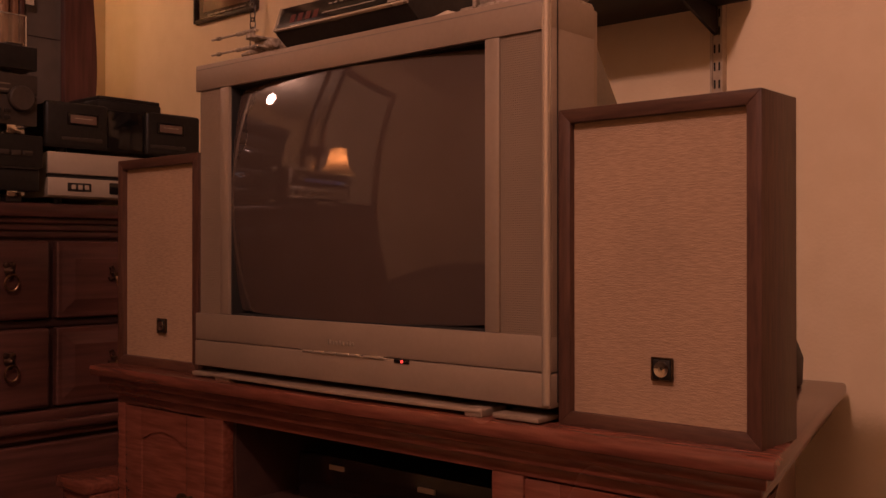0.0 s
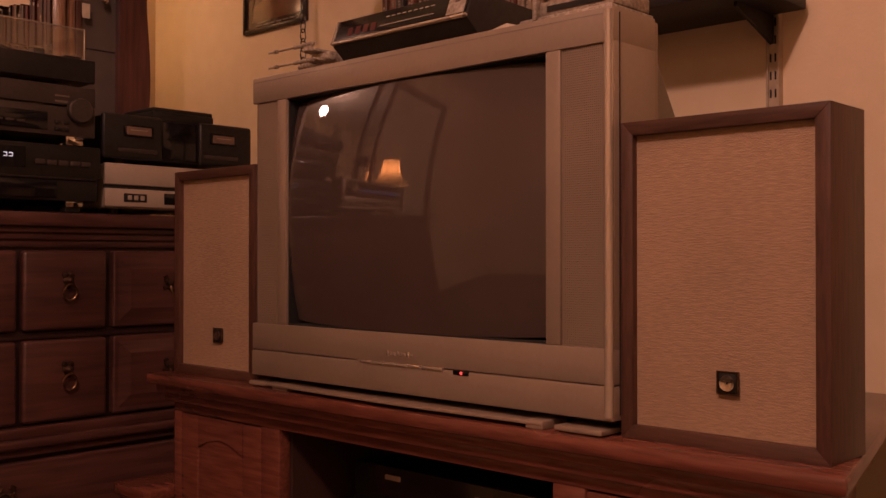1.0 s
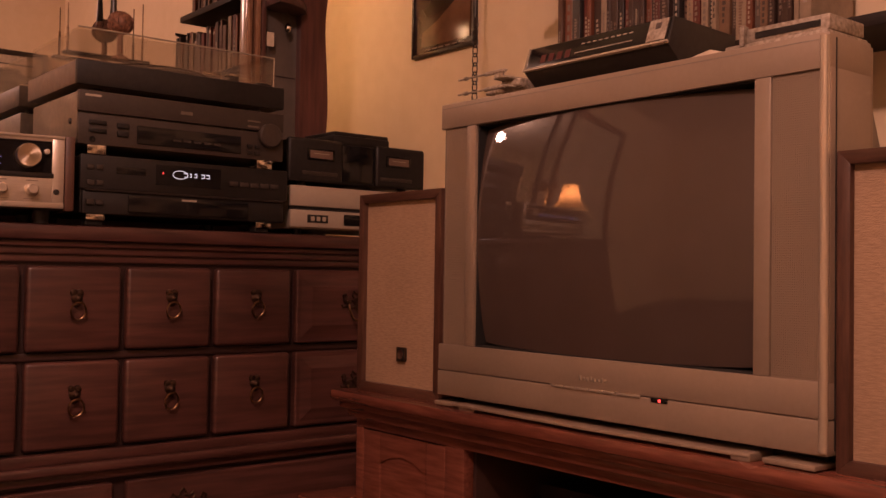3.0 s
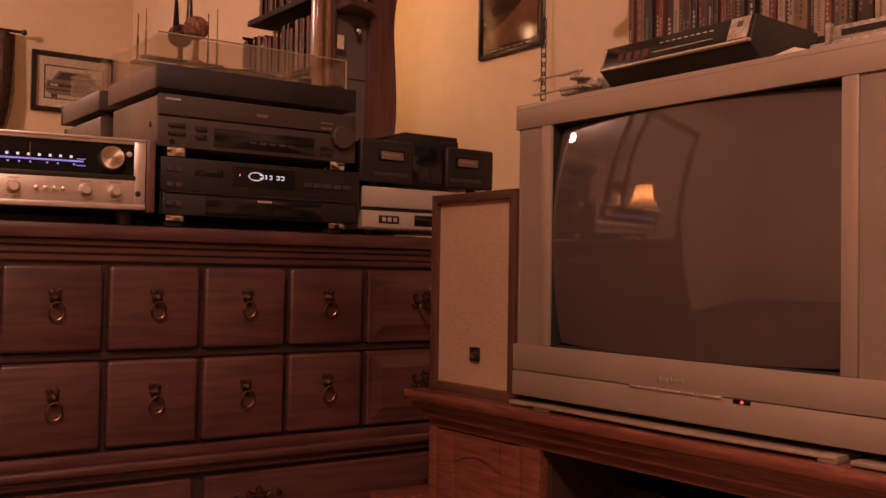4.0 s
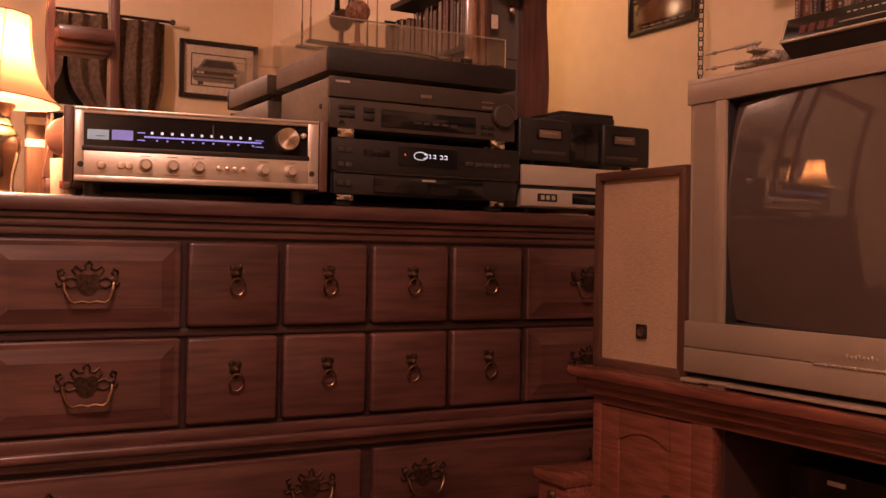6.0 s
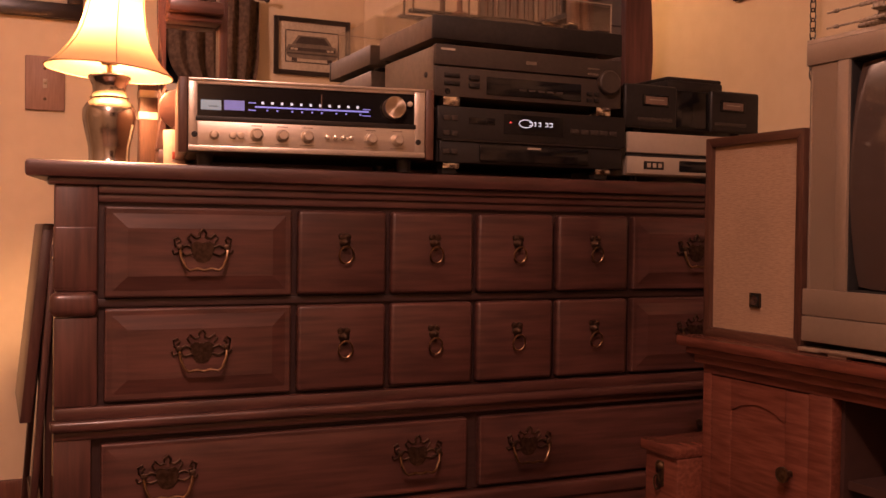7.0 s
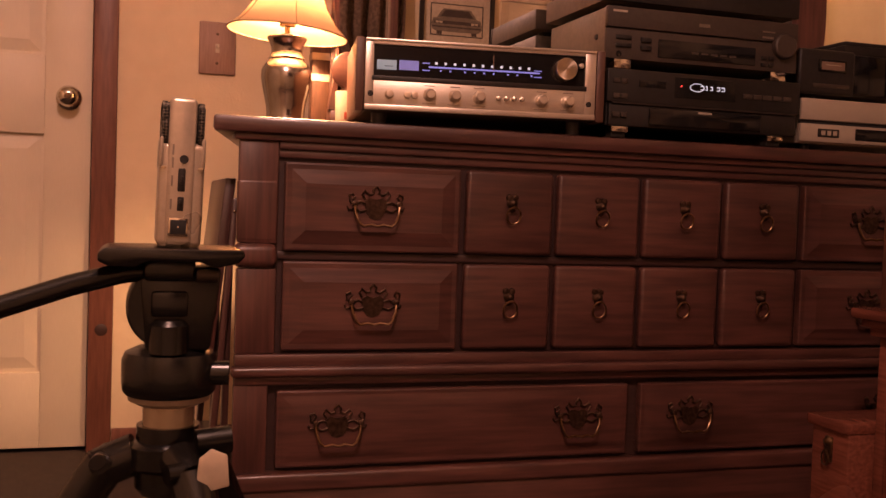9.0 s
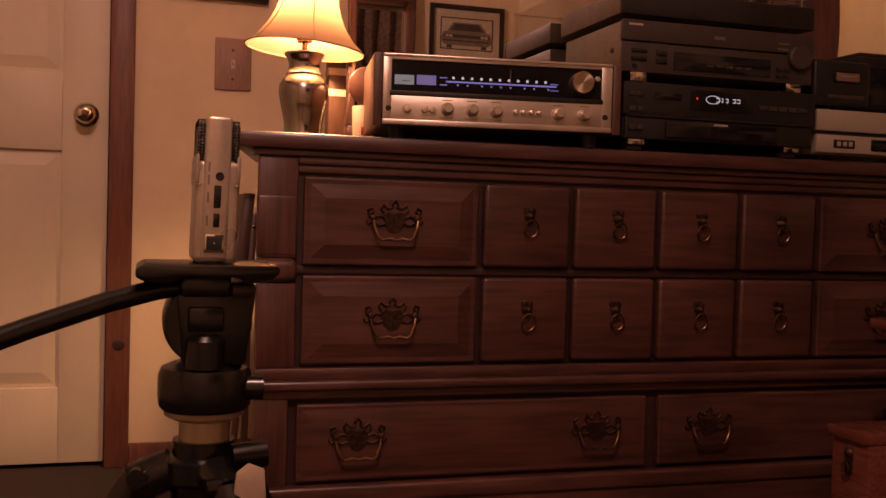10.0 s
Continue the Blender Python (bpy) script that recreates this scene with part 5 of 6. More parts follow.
            row.append(bm.verts.new((px, y - 0.013 + (px - cx) ** 2 / (2 * TUBE_H) + (pz - cz) ** 2 / (2 * TUBE_V), pz)))
        grid.append(row)
    for r0, r1 in zip(grid, grid[1:]):
        for i in range(nu):
            bm.faces.new((r0[i], r0[i + 1], r1[i + 1], r1[i]))
    part("screen", bm, M_CRT, ob, "dark curved glass screen, switched off")
    part("shell", joined(box(x0 + 0.004, x1 - 0.004, y + 0.095, y + 0.115, z0 + 0.006, z1 - 0.002, 0.003)), M_SILVER, ob)
    bmb = bmesh.new()
    f = [bmb.verts.new(p) for p in ((x0 + 0.02, y + 0.115, z0 + 0.01), (x1 - 0.02, y + 0.115, z0 + 0.01), (x1 - 0.02, y + 0.115, z1 - 0.015), (x0 + 0.02, y + 0.115, z1 - 0.015))]
    g = [bmb.verts.new(p) for p in ((x0 + 0.17, y + 0.47, z0 + 0.01), (x1 - 0.17, y + 0.47, z0 + 0.01), (x1 - 0.17, y + 0.47, z1 - 0.12), (x0 + 0.17, y + 0.47, z1 - 0.12))]
    bmb.faces.new(f[::-1])
    bmb.faces.new(g)
    for k in range(4):
        bmb.faces.new((f[k], f[(k + 1) % 4], g[(k + 1) % 4], g[k]))
    bmesh.ops.recalc_face_normals(bmb, faces=bmb.faces[:])
    part("rear_housing", bmb, M_GRILLE, ob)
    # foot bar with two lugs
    part("foot_bar", joined(prism([(-1.030, 1.287), (-0.715, 1.276), (-0.435, 1.284), (-0.435, 1.34), (-1.030, 1.34)], "z", SZ + 0.0055, SZ + 0.0100, 0.0015), box(-1.01, -0.97, 1.289, 1.34, SZ, SZ + 0.0105, 0.002), box(-0.462, -0.433, 1.285, 1.34, SZ, SZ + 0.0115, 0.002)), M_SILVER, ob, "thin silver foot bar")
    part("foot_bar", box(-0.418, -0.345, 1.288, 1.34, SZ + 0.002, SZ + 0.009, 0.002), M_SILVER, ob)
    part("foot_bar", box(-1.085, -1.038, 1.296, 1.34, SZ + 0.002, SZ + 0.009, 0.002), M_SILVER, ob)
    # black box filling the gap below the set, shade put into its colour
    part("under_gap_fill", box(-1.06, -0.36, 1.345, 1.70, SZ, z0 + 0.012), M_DARKGAP, ob)
    # badge as plain strokes, button row, lamp
    part("badge", joined(*[box(-0.740 + k * 0.0072, -0.7355 + k * 0.0072, y - 0.0014, y + 0.002, 0.588 + 0.0008 * (k % 2), 0.5935 + 0.002 * (k % 3 == 0), 0.0006) for k in range(8)]), M_SILVER_HI, ob)
    for k in range(6):
        a = -0.797 + k * 0.0262 + (0.002 if k == 5 else 0)
        part("button", box(a, a + 0.0245 + (0.018 if k == 5 else 0), y - 0.0035, y + 0.001, 0.5735, 0.5775, 0.001), M_SILVER_HI, ob)
    part("lamp_window", box(-0.602, -0.573, y - 0.0025, y + 0.001, 0.5700, 0.5765, 0.001), M_BLACKGLOSS, ob)
    part("standby_lamp", lathe([(0.0024, 0.0), (0.002, 0.0012), (0.0, 0.0016)], 12, (-0.586, y - 0.0024, 0.5733), "y"), M_LEDRED, ob, "glowing red standby lamp")


television()


# ---- speakers ----
def speaker(x0, z0=SZ):
    w, h, d, y = 0.262, 0.389, 0.095, 1.315
    ob = thing("bookshelf_speaker", (x0 + w / 2, y + d / 2, z0), "slim walnut speaker with a tan cloth front, on the stand", "speaker", "speakers beside the television")
    f = 0.017
    part("side", prism([(x0, z0), (x0 + f, z0 + f), (x0 + f, z0 + h - f), (x0, z0 + h)], "y", y, y + d, 0.0008), M_WALNUT, ob)
    part("side", prism([(x0 + w, z0), (x0 + w, z0 + h), (x0 + w - f, z0 + h - f), (x0 + w - f, z0 + f)], "y", y, y + d, 0.0008), M_WALNUT, ob)
    part("top", prism([(x0 + f, z0 + h - f), (x0 + w - f, z0 + h - f), (x0 + w, z0 + h), (x0, z0 + h)], "y", y, y + d, 0.0008), M_WALNUT_ACROSS, ob, "mitred top board")
    part("bottom", prism([(x0, z0), (x0 + w, z0), (x0 + w - f, z0 + f), (x0 + f, z0 + f)], "y", y, y + d, 0.0008), M_WALNUT_ACROSS, ob)
    part("grille_cloth", box(x0 + f, x0 + w - f, y + 0.010, y + 0.02, z0 + f, z0 + h - f), M_CLOTH, ob, "tan slubbed speaker cloth")
    part("back", box(x0 + f, x0 + w - f, y + d - 0.012, y + d - 0.002, z0 + f, z0 + h - f), M_BLACK, ob)
    bx0, bz = x0 + 0.140, z0 + 0.078
    bd = part("badge", joined(box(bx0 - 0.013, bx0 + 0.013, y + 0.006, y + 0.010, bz - 0.013, bz + 0.013, 0.0015), box(bx0 - 0.011, bx0 + 0.011, y + 0.0045, y + 0.007, bz - 0.011, bz + 0.011, 0.001)), M_BLACK, ob, "square black badge")
    part("badge_disc", lathe([(0.0095, 0.0), (0.0092, 0.0022), (0.0060, 0.0015), (0.0, 0.0002)], 28, (bx0, y + 0.0050, bz), "y"), M_CHROME, bd, "spun metal disc")
    part("badge_rim", joined(box(bx0 - 0.0135, bx0 + 0.0135, y + 0.0045, y + 0.006, bz + 0.0122, bz + 0.0137), box(bx0 - 0.0135, bx0 + 0.0135, y + 0.0045, y + 0.006, bz - 0.0137, bz - 0.0122), box(bx0 - 0.0137, bx0 - 0.0122, y + 0.0045, y + 0.006, bz - 0.0122, bz + 0.0122), box(bx0 + 0.0122, bx0 + 0.0137, y + 0.0045, y + 0.006, bz - 0.0122, bz + 0.0122)), M_BRASS, bd)
    return ob


right = speaker(-0.334)
copy_thing(right, pose(-1.366 + 0.131, 1.315 + 0.0475 + 0.006, SZ))

adapter = thing("black_adapter", (-0.26, 1.86, SZ), "small black plug-in adapter standing on the stand", "adapter")
part("body", prism([(-0.305, SZ), (-0.245, SZ), (-0.243, SZ + 0.045), (-0.255, SZ + 0.075), (-0.305, SZ + 0.08)], "y", 1.82, 1.87, 0.004), M_BLACK, adapter)
part("lead", tube([(-0.30, 1.85, SZ + 0.01), (-0.36, 1.87, SZ + 0.004), (-0.45, 1.88, SZ + 0.004)], 0.003, 6), M_BLACK, adapter)

# ---- things on the television ----
TT = 1.047


def clock_radio():
    x0, x1 = -0.880, -0.587
    y = 1.312
    ob = thing("clock_radio", ((x0 + x1) / 2, 1.39, TT), "black clock radio with a tilted front and silver edge", "clock radio")
    side = [(y + 0.030, TT + 0.004), (y + 0.16, TT + 0.004), (y + 0.16, TT + 0.066), (y + 0.014, TT + 0.072), (y, TT + 0.034), (y, TT + 0.028)]
    part("case", prism(side, "x", x0, x1, 0.002), M_BLACK, ob)
    ang = math.atan2(0.014, 0.038)
    tilt = Matrix.Translation((0, y - 0.001, TT + 0.033)) @ Matrix.Rotation(-ang, 4, "X")

    def on_face(*b):
        bm = joined(*b)
        bm.transform(tilt)
        return bm
    face = part("face", on_face(box(x0 + 0.004, x1 - 0.004, -0.002, 0.001, 0.001, 0.039, 0.001)), M_BLACKGLOSS, ob, "dark glossy sloping front")
    part("silver_edge", on_face(box(x0, x1, -0.004, 0.002, -0.003, 0.0012, 0.001), box(x0, x0 + 0.004, -0.003, 0.002, 0.001, 0.040, 0.001)), M_SILVER_HI, ob, "thin silver front edge")
    part("dial_print", on_face(*[box(x0 + 0.12 + 0.012 * k, x0 + 0.127 + 0.012 * k, -0.0027, -0.0018, 0.026, 0.0278) for k in range(9)], box(x0 + 0.11, x0 + 0.225, -0.0027, -0.0018, 0.012, 0.0132)), M_LABEL, face)
    part("digits", on_face(*[box(x0 + 0.035 + 0.018 * k, x0 + 0.046 + 0.018 * k, -0.0027, -0.0018, 0.008, 0.022) for k in range(4)]), M_REDDIM, face, "dim red digits")
    part("label", on_face(box(x1 - 0.040, x1 - 0.006, -0.0032, -0.0015, 0.003, 0.038, 0.0005)), M_TOY, ob, "pale square label")
    part("label_print", on_face(box(x1 - 0.027, x1 - 0.017, -0.0038, -0.003, 0.022, 0.032, 0.0003)), M_INK, ob)
    for x in (x0 + 0.03, x1 - 0.03):
        for yy in (y + 0.05, y + 0.14):
            part("foot", lathe([(0.008, 0.0), (0.008, 0.006), (0.0, 0.006)], 12, (x, yy, TT - 0.0005)), M_BLACK, ob)


clock_radio()


def toy_ship():
    ob = thing("toy_spaceship", (-0.99, 1.36, TT), "worn grey toy spaceship with four thin guns", "toy")
    x0, x1, y, z = -1.010, -0.905, 1.350, TT + 0.018
    part("fuselage", joined(lathe([(0.003, 0.0), (0.006, 0.02), (0.012, 0.06), (0.015, 0.09), (0.012, 0.105), (0.0, 0.105)], 12, (x0 - 0.005, y, z), "x")), M_TOY, ob)
    part("cockpit", box(x0 + 0.038, x0 + 0.062, y - 0.006, y + 0.006, z + 0.008, z + 0.017, 0.003), M_BLACK, ob)
    for k, (dy, dz) in enumerate(((-0.045, 0.022), (0.045, 0.022), (-0.045, -0.004), (0.045, -0.004))):
        part("wing", prism([(x0 + 0.055, y), (x0 + 0.098, y), (x0 + 0.090, y + dy), (x0 + 0.062, y + dy)], "z", z + dz * 0.55 - 0.0015, z + dz * 0.55 + 0.0015), M_TOY, ob)
        gz = z + dz
        part("gun", joined(tube([(x0 - 0.030, y + dy, gz), (x0 + 0.095, y + dy, gz)], 0.0018, 7), tube([(x0 - 0.014, y + dy, gz), (x0 - 0.006, y + dy, gz)], 0.0035, 8), tube([(x0 + 0.04, y + dy, gz), (x0 + 0.09, y + dy, gz)], 0.0036, 8), box(x0 + 0.066, x0 + 0.086, y + dy - 0.002, y + dy + 0.002, min(gz, z + dz * 0.55), max(gz, z + dz * 0.55) + 0.001)), M_TOY, ob)
    for dy in (-0.018, 0.018):
        part("engine", lathe([(0.008, 0.0), (0.009, 0.03), (0.007, 0.045), (0.0, 0.045)], 14, (x0 + 0.06, y + dy, z + 0.004), "x"), M_TOY, ob)
    part("skid", box(x0 + 0.02, x0 + 0.085, y - 0.008, y + 0.008, TT, z - 0.010, 0.002), M_TOY, ob)


toy_ship()

gadget = thing("remote_cradle", (-0.42, 1.35, TT), "low beige plastic case on the television", "case")
part("base", box(-0.500, -0.350, 1.32, 1.42, TT, TT + 0.010, 0.003), M_TOY, gadget)
part("upper", box(-0.470, -0.350, 1.325, 1.41, TT + 0.010, TT + 0.030, 0.003), M_TOY, gadget)
part("slot", box(-0.455, -0.362, 1.3235, 1.326, TT + 0.015, TT + 0.023), M_BLACK, gadget)
part("clip", box(-0.476, -0.468, 1.318, 1.33, TT + 0.006, TT + 0.034, 0.002), M_TOY, gadget)
rag = thing("folded_paper", (-0.56, 1.37, TT), "crumpled pale paper slip on the television", "paper")
part("sheet", prism([(-0.600, TT), (-0.500, TT), (-0.505, TT + 0.006), (-0.53, TT + 0.014), (-0.56, TT + 0.008)], "y", 1.33, 1.38), M_MAT, rag)

# ---- wall shelves and books above the television ----
SHY = 1.765


def shelf(name, z, x0, x1):
    ob = thing(name, ((x0 + x1) / 2, 1.87, z), "dark wooden wall shelf on metal brackets", "shelf")
    part("board", box(x0, x1, SHY, 1.955, z, z + 0.022, 0.002), M_SHELF, ob)
    for x in (-0.437, -1.05):
        part("bracket", prism([(1.958, z), (1.958, z - 0.050), (1.95, z - 0.050), (1.82, z - 0.008), (1.82, z)], "x", x - 0.003, x + 0.003), M_SHELF, ob, "dark metal shelf bracket")
    return ob


shelf("wall_shelf", 1.167, -1.290, -0.373)
shelf("wall_shelf", 1.425, -1.345, -0.373)
shelf("wall_shelf", 1.680, -1.345, -0.600)
for x in (-0.437, -1.05):
    st = thing("shelf_standard", (x, 1.97, 0.75), "slotted metal shelf standard on the wall", "shelf standard")
    part("rail", joined(box(x - 0.012, x - 0.008, 1.958, 1.975, 0.75, 1.85), box(x + 0.008, x + 0.012, 1.958, 1.975, 0.75, 1.85), box(x - 0.008, x + 0.008, 1.962, 1.975, 0.75, 1.85)), M_STDMETAL, st)
    for k in range(34):
        z = 0.765 + 0.032 * k
        for s in (-0.0045, 0.0045):
            part("slot", box(x + s - 0.0014, x + s + 0.0014, 1.9605, 1.9618, z, z + 0.015), M_DARKGAP, st)

BOOKS = [material("book cover " + n, tuple(1.05 * v for v in c), 0.45, 0, None, 60, stain=0.25) for n, c in (("brown", (0.11, 0.055, 0.032)), ("dark red", (0.12, 0.028, 0.02)), ("deep brown", (0.05, 0.028, 0.02)), ("soot", (0.03, 0.022, 0.018)), ("black", (0.025, 0.02, 0.018)), ("tan", (0.20, 0.12, 0.07)), ("grey", (0.11, 0.09, 0.075)), ("cream", (0.33, 0.25, 0.17)), ("dark", (0.06, 0.035, 0.025)), ("rust", (0.18, 0.06, 0.03)))]
rng = random.Random(7)


def book_row(z, x0, x1, tall):
    x = x0
    while x < x1 - 0.02:
        w = rng.choice((0.011, 0.0125, 0.0145, 0.0145, 0.017, 0.024))
        h = tall + rng.uniform(-0.022, 0.012)
        y = 1.800 + rng.uniform(-0.006, 0.010)
        m = rng.choice(BOOKS)
        ob = solid("book", box(x, x + w - 0.0008, y, 1.945, z, z + h, 0.0012, 1), m, "upright book or video case with a worn spine", "book", "books on the wall shelf", base=(x, y, z))
        ink = rng.choice((M_LABEL, M_INK2, M_INK, M_AMBER, M_INK2, M_INK2))
        a, c = rng.uniform(0.10, 0.35), rng.uniform(0.5, 0.9)
        n = rng.randint(6, 13)
        marks = []
        for k in range(n):
            zz = z + h * (a + (c - a) * k / n)
            marks.append(box(x + w * 0.32, x + w * rng.uniform(0.5, 0.68), y - 0.0006, y + 0.0005, zz, zz + h * (c - a) / n * 0.62))
        part("spine_print", joined(*marks), ink, ob)
        if rng.random() < 0.45:
            zz = z + h * rng.choice((0.05, 0.88))
            part("spine_band", box(x + 0.0008, x + w - 0.0016, y - 0.0005, y + 0.0005, zz, zz + h * 0.06), rng.choice((M_LABEL, M_INK, M_MAT)), ob)
        x += w


book_row(1.189, -1.285, -0.64, 0.200)
book_row(1.447, -1.330, -0.45, 0.195)
book_row(1.702, -1.330, -0.62, 0.195)

# ---- poster and chain on the wall ----
po = thing("framed_poster", (-1.90, Y_N, 1.38), "glossy dark brown poster in a thin black frame", "poster")
px0, px1, pz0, pz1 = -2.045, -1.762, 1.380, 1.80
part("frame", joined(box(px0, px0 + 0.010, Y_N - 0.016, Y_N, pz0, pz1, 0.002), box(px1 - 0.010, px1, Y_N - 0.016, Y_N, pz0, pz1, 0.002), box(px0 + 0.010, px1 - 0.010, Y_N - 0.016, Y_N, pz0, pz0 + 0.010, 0.002), box(px0 + 0.010, px1 - 0.010, Y_N - 0.016, Y_N, pz1 - 0.010, pz1, 0.002)), M_FRAMEBLK, po)
sheet = part("sheet", box(px0 + 0.010, px1 - 0.010, Y_N - 0.008, Y_N, pz0 + 0.010, pz1 - 0.010), M_POSTER, po)
part("light_form", prism([(-2.008, 1.408), (-1.786, 1.408), (-1.786, 1.560), (-1.93, 1.478), (-2.000, 1.452)], "y", Y_N - 0.0092, Y_N - 0.0078), M_POSTER2, sheet, "lighter slanting field")
part("caption_bar", joined(*[box(-1.985 + 0.030 * k, -1.962 + 0.030 * k, Y_N - 0.0092, Y_N - 0.0078, 1.3965, 1.4000) for k in range(6)]), M_INK2, sheet)

ch = thing("hanging_chain", (-1.60, 1.83, TOP), "dark iron chain hanging from the ceiling", "chain")
CHX, CHY = -1.605, 1.83
part("cord", tube([(CHX, CHY, TOP), (CHX, CHY, 1.40)], 0.003, 7), M_FRAMEBLK, ch)
for k in range(13):
    z = 1.385 - 0.0235 * k
    a = k % 2
    pts = []
    for i in range(14):
        t = 2 * math.pi * i / 14
        u, v = 0.0065 * math.cos(t), 0.0165 * math.sin(t)
        pts.append((CHX + (u if a else 0.3 * u), CHY + (0.3 * u if a else u), z + v))
    part("link", tube(pts, 0.0018, 6, True), M_FRAMEBLK, ch)
part("hook", tube([(CHX, CHY, TOP - 0.03), (CHX + 0.012, CHY, TOP - 0.02), (CHX, CHY, TOP)], 0.003, 6), M_FRAMEBLK, ch)

# ---- folded tray tables beside the dresser ----
tr = thing("folding_table", (-1.75, 0.09, 0), "folded red-brown wooden tray table leaning on the dresser", "folding table")


def plank(y_top, y_bot, z_top, z_bot, w, x0, x1):
    return prism([(y_bot, z_bot), (y_bot + w, z_bot), (y_top + w, z_top), (y_top, z_top)], "x", x0, x1, 0.003)


part("tabletop", plank(0.113, 0.075, 0.718, 0.356, 0.020, -2.08, -1.72), M_CHERRY_UP, tr, "folded wooden top seen edge-on")
part("leg", plank(0.127, 0.077, 0.680, 0.0, 0.013, -1.742, -1.716), M_CHERRY_UP, tr)
part("leg", plank(0.121, 0.116, 0.680, 0.0, 0.013, -1.772, -1.744), M_CHERRY_UP, tr)
part("leg", plank(0.127, 0.077, 0.680, 0.0, 0.013, -2.074, -2.046), M_CHERRY_UP, tr)
part("leg", plank(0.121, 0.116, 0.680, 0.0, 0.013, -2.044, -2.016), M_CHERRY_UP, tr)
part("cross_bar", box(-2.045, -1.745, 0.098, 0.118, 0.16, 0.185, 0.003), M_CHERRY, tr)
part("bolt", lathe([(0.004, 0.0), (0.003, 0.003), (0.0, 0.004)], 12, (-1.716, 0.131, 0.655), "x"), M_CHROME, tr)

# ---- tripod and sound recorder ----
PX, PY = -0.625, -0.021


def tripod():
    ob = thing("tripod", (PX, PY, 0), "black camera tripod with a long pan handle", "tripod")
    part("top_plate", prism([(PY - 0.056, 0.628), (PY - 0.048, 0.624), (PY - 0.028, 0.6235), (PY - 0.02, 0.628), (PY + 0.02, 0.628), (PY + 0.03, 0.6235), (PY + 0.048, 0.627), (PY + 0.054, 0.633), (PY + 0.052, 0.638), (PY - 0.05, 0.638), (PY - 0.056, 0.634)], "x", PX - 0.045, PX + 0.045, 0.002), M_RUBBER, ob, "flat black mounting plate")
    part("quick_release", box(PX - 0.025, PX + 0.030, PY - 0.022, PY + 0.017, 0.612, 0.629, 0.003), M_RUBBER, ob)
    part("lever", tube([(PX + 0.03, PY + 0.018, 0.617), (PX + 0.03, PY + 0.034, 0.617)], 0.005, 10), M_GREYMETAL, ob)
    part("tilt_drum", lathe([(0.0, -0.022), (0.033, -0.022), (0.035, -0.018), (0.035, 0.018), (0.033, 0.022), (0.0, 0.022)], 36, (PX, PY, 0.591), "x"), M_RUBBER, ob)
    part("head_block", joined(prism([(PY - 0.020, 0.556), (PY + 0.030, 0.556), (PY + 0.038, 0.622), (PY - 0.026, 0.622)], "x", PX - 0.024, PX + 0.024, 0.004), box(PX + 0.020, PX + 0.031, PY - 0.016, PY + 0.012, 0.584, 0.604, 0.003), lathe([(0.0155, 0.0), (0.0155, 0.022), (0.012, 0.026), (0.0, 0.026)], 20, (PX + 0.022, PY - 0.002, 0.555))), M_RUBBER, ob)
    part("pan_collar", lathe([(0.0, 0.0), (0.034, 0.0), (0.0365, 0.003), (0.0375, 0.010), (0.0375, 0.028), (0.035, 0.034), (0.026, 0.038), (0.0, 0.039)], 40, (PX, PY, 0.519)), M_RUBBER, ob, "thick round black collar")
    part("lock_knob", tube([(PX + 0.012, PY + 0.032, 0.537), (PX + 0.014, PY + 0.046, 0.537)], 0.010, 14), M_RUBBER, ob)
    part("clear_ring", lathe([(0.0, 0.0), (0.024, 0.0), (0.0320, 0.004), (0.0325, 0.008), (0.0, 0.008)], 32, (PX, PY, 0.5105)), M_REC, ob, "pale ring under the collar")
    part("column", lathe([(0.0, 0.0), (0.0205, 0.0), (0.0205, 0.30), (0.0, 0.30)], 24, (PX, PY, 0.212)), M_SILVER_HI, ob, "bare metal centre column")
    part("spider", joined(lathe([(0.0, 0.0), (0.021, 0.0), (0.026, 0.006), (0.026, 0.020), (0.031, 0.024), (0.031, 0.040), (0.025, 0.044), (0.0, 0.044)], 28, (PX, PY, 0.438)), lathe([(0.025, 0.0), (0.025, 0.012), (0.0, 0.012)], 24, (PX, PY, 0.482)), tube([(PX + 0.030, PY + 0.020, 0.484), (PX + 0.026, PY + 0.047, 0.486)], 0.011, 14)), M_RUBBER, ob)
    for k, az in enumerate((20, 140, 262)):
        c, s = math.cos(radians(az)), math.sin(radians(az))

        def at(r, z):
            return (PX + r * c, PY + r * s, z)
        part("leg_joint", joined(tube([at(0.024, 0.470), at(0.052, 0.458)], 0.017, 12), tube([(PX + 0.05 * c - 0.021 * s, PY + 0.05 * s + 0.021 * c, 0.466), (PX + 0.05 * c + 0.021 * s, PY + 0.05 * s - 0.021 * c, 0.466)], 0.008, 12)), M_RUBBER, ob)
        leg = part("leg", tube([at(0.048, 0.462), at(0.20, 0.225)], [0.0175, 0.0135], 14), M_RUBBER, ob)
        part("leg_section", tube([at(0.195, 0.235), at(0.325, 0.012)], 0.0085, 10), M_SILVER_HI, leg)
        part("leg_clamp", tube([at(0.192, 0.240), at(0.210, 0.210)], 0.017, 12), M_RUBBER, leg)
        part("rubber_foot", lathe([(0.0, 0.0), (0.011, 0.0), (0.013, 0.012), (0.009, 0.026), (0.0, 0.026)], 14, at(0.328, 0.0)), M_RUBBER, leg)
        part("brace", tube([at(0.018, 0.235), at(0.135, 0.330)], 0.005, 8), M_RUBBER, ob)
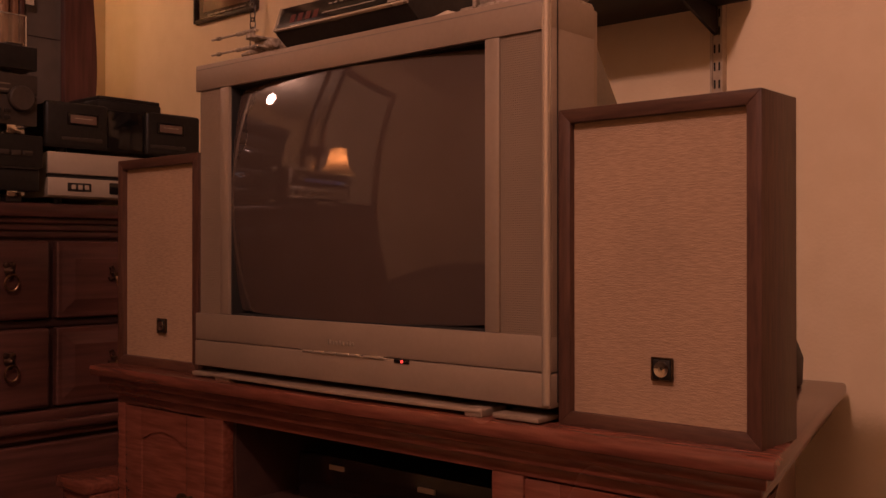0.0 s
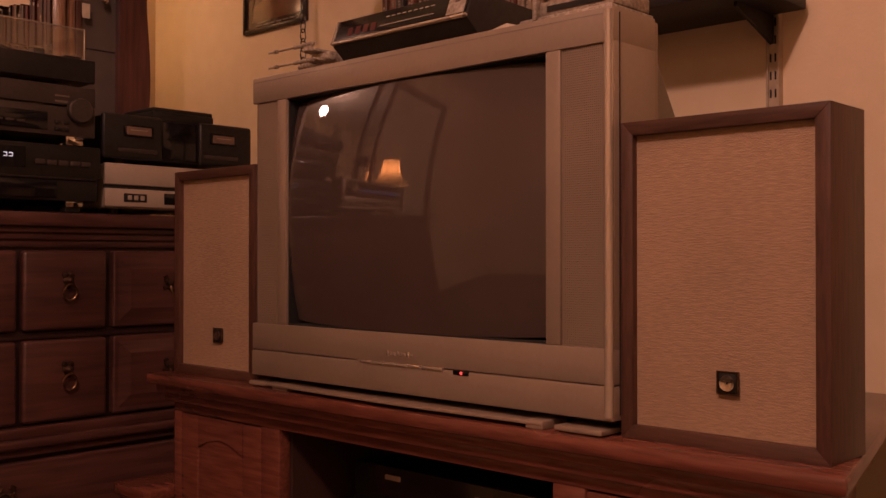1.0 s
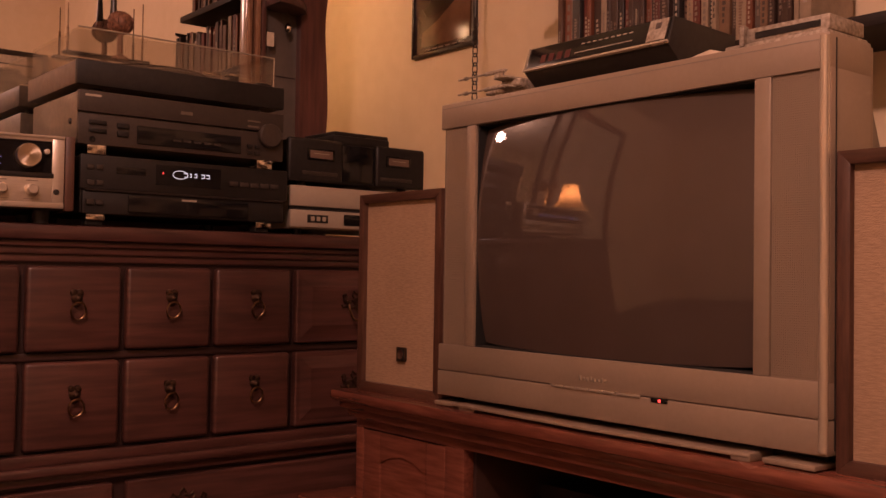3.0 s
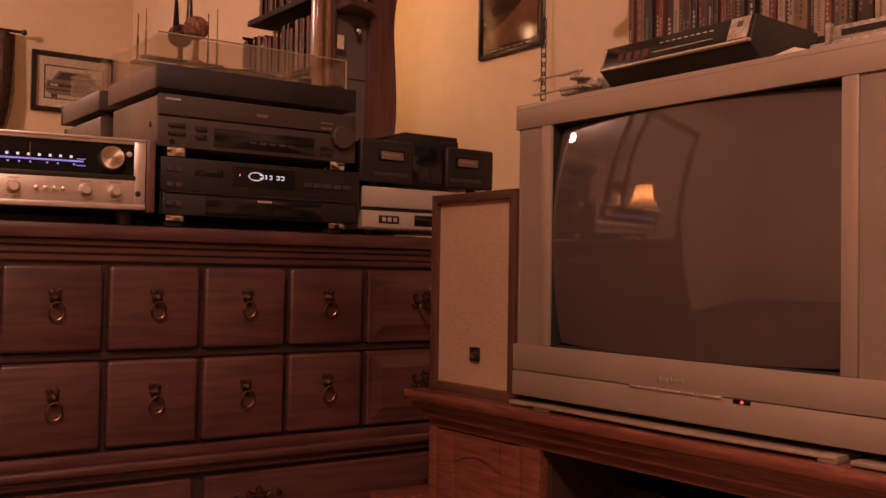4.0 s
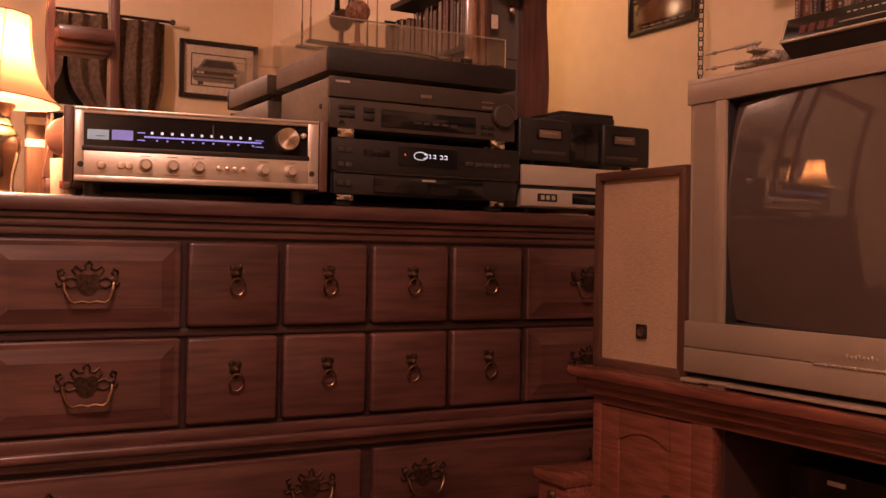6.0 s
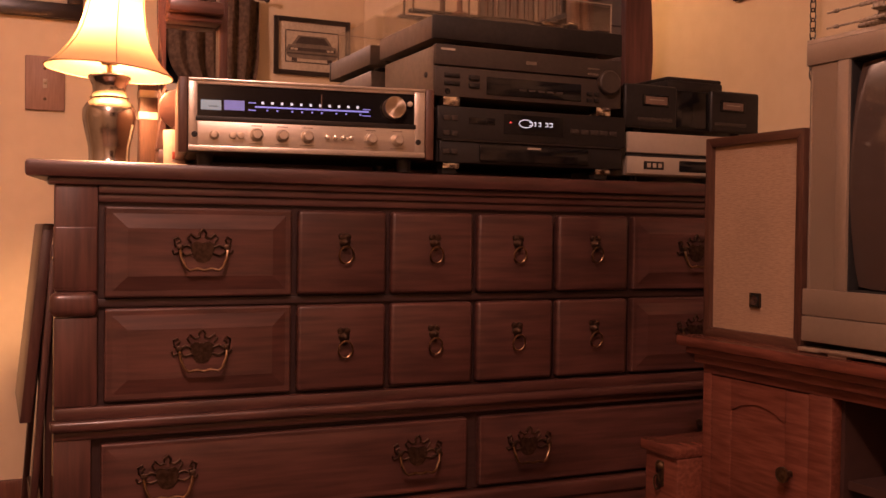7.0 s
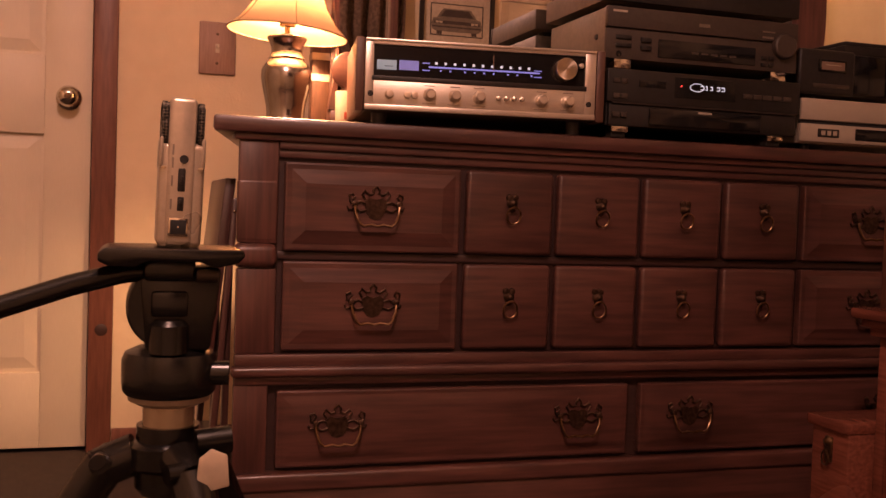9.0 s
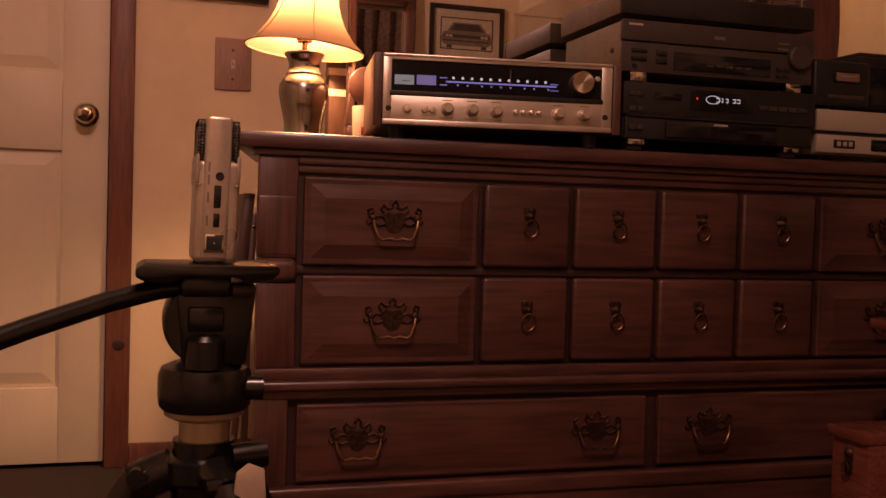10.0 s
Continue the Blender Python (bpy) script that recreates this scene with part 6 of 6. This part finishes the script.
    part("tag", prism([(PY + 0.018, 0.452), (PY + 0.044, 0.458), (PY + 0.042, 0.482), (PY + 0.030, 0.487), (PY + 0.021, 0.480)], "x", PX + 0.060, PX + 0.064, 0.001), M_STDMETAL, ob, "pale plastic flap")
    h = [(PX + 0.018, PY - 0.016, 0.619), (PX + 0.022, PY - 0.040, 0.617), (PX + 0.040, PY - 0.075, 0.609), (PX + 0.075, PY - 0.125, 0.594), (PX + 0.125, PY - 0.195, 0.571), (PX + 0.20, PY - 0.300, 0.536)]
    part("pan_handle", tube(h, [0.0065, 0.0082, 0.0082, 0.0080, 0.0082, 0.0084], 14), M_RUBBER, ob, "long black pan handle")
    part("handle_grip", tube([h[-1], (PX + 0.27, PY - 0.40, 0.503)], 0.010, 14), M_RUBBER, ob)


tripod()


def recorder():
    z0 = 0.638
    ob = thing("sound_recorder", (PX, PY, z0), "champagne handheld sound recorder standing on the tripod", "recorder")
    # narrow side towards +x
    w, d = 0.0171, 0.032
    y = PY + 0.003
    part("body", joined(box(PX - d, PX + d, y - w, y + w, z0, z0 + 0.082, 0.006, 4)), M_REC, ob)
    part("side_band", box(PX - d - 0.001, PX + d + 0.0022, y - 0.0115, y + 0.0095, z0 + 0.002, z0 + 0.1165, 0.004, 3), M_REC, ob, "raised band along the narrow side")
    for s in (-1, 1):
        part("mesh_cap", box(PX - d + 0.002, PX + d - 0.001, y + (0.0098 if s > 0 else -0.0158), y + (0.0158 if s > 0 else -0.0118), z0 + 0.080, z0 + 0.1135, 0.005, 3), M_MESH, ob, "dark wire mesh over the microphone")
        part("shoulder", box(PX - d, PX + d + 0.0006, y + s * 0.0158 - 0.0020, y + s * 0.0158 + 0.0012, z0 + 0.062, z0 + 0.086, 0.002), M_REC, ob)
        part("seam", box(PX + d - 0.0004, PX + d + 0.0006, min(y + s * 0.0120, y + s * 0.0156), max(y + s * 0.0120, y + s * 0.0156), z0 + 0.0618, z0 + 0.0632), M_CHROME, ob)
    fx = PX + d + 0.0022
    part("jack", lathe([(0.0034, 0.0), (0.0032, 0.0006), (0.0, 0.0003)], 18, (fx, y + 0.001, z0 + 0.069), "x"), M_DARKGAP, ob)
    part("switch", joined(box(fx - 0.001, fx + 0.0008, y - 0.0030, y + 0.0028, z0 + 0.044, z0 + 0.062, 0.0012), box(fx, fx + 0.0018, y - 0.0015, y + 0.0015, z0 + 0.050, z0 + 0.056, 0.0006)), M_BLACK, ob)
    part("switch", joined(box(fx - 0.001, fx + 0.0008, y - 0.0026, y + 0.0024, z0 + 0.029, z0 + 0.040, 0.0010), box(fx, fx + 0.0018, y - 0.0012, y + 0.0012, z0 + 0.034, z0 + 0.038, 0.0005)), M_BLACK, ob)
    sock = part("power_socket", box(fx - 0.001, fx + 0.0010, y - 0.0085, y + 0.0065, z0 + 0.0095, z0 + 0.0235, 0.0006), M_CHROME, ob, "square power socket")
    part("socket_hole", box(fx + 0.0004, fx + 0.0014, y - 0.0070, y + 0.0050, z0 + 0.0110, z0 + 0.0220, 0.0004), M_DARKGAP, sock)
    part("socket_pin", lathe([(0.0010, 0.0), (0.0, 0.0008)], 8, (fx + 0.0012, y - 0.001, z0 + 0.0165), "x"), M_CHROME, sock)
    part("print", joined(*[box(fx - 0.0002, fx + 0.0002, y - 0.0080, y - 0.0066, z0 + a, z0 + a + 0.008) for a in (0.030, 0.048, 0.062, 0.072)]), M_INK2, ob)

    ob.rotation_euler = (radians(-1.6), 0, 0)


recorder()
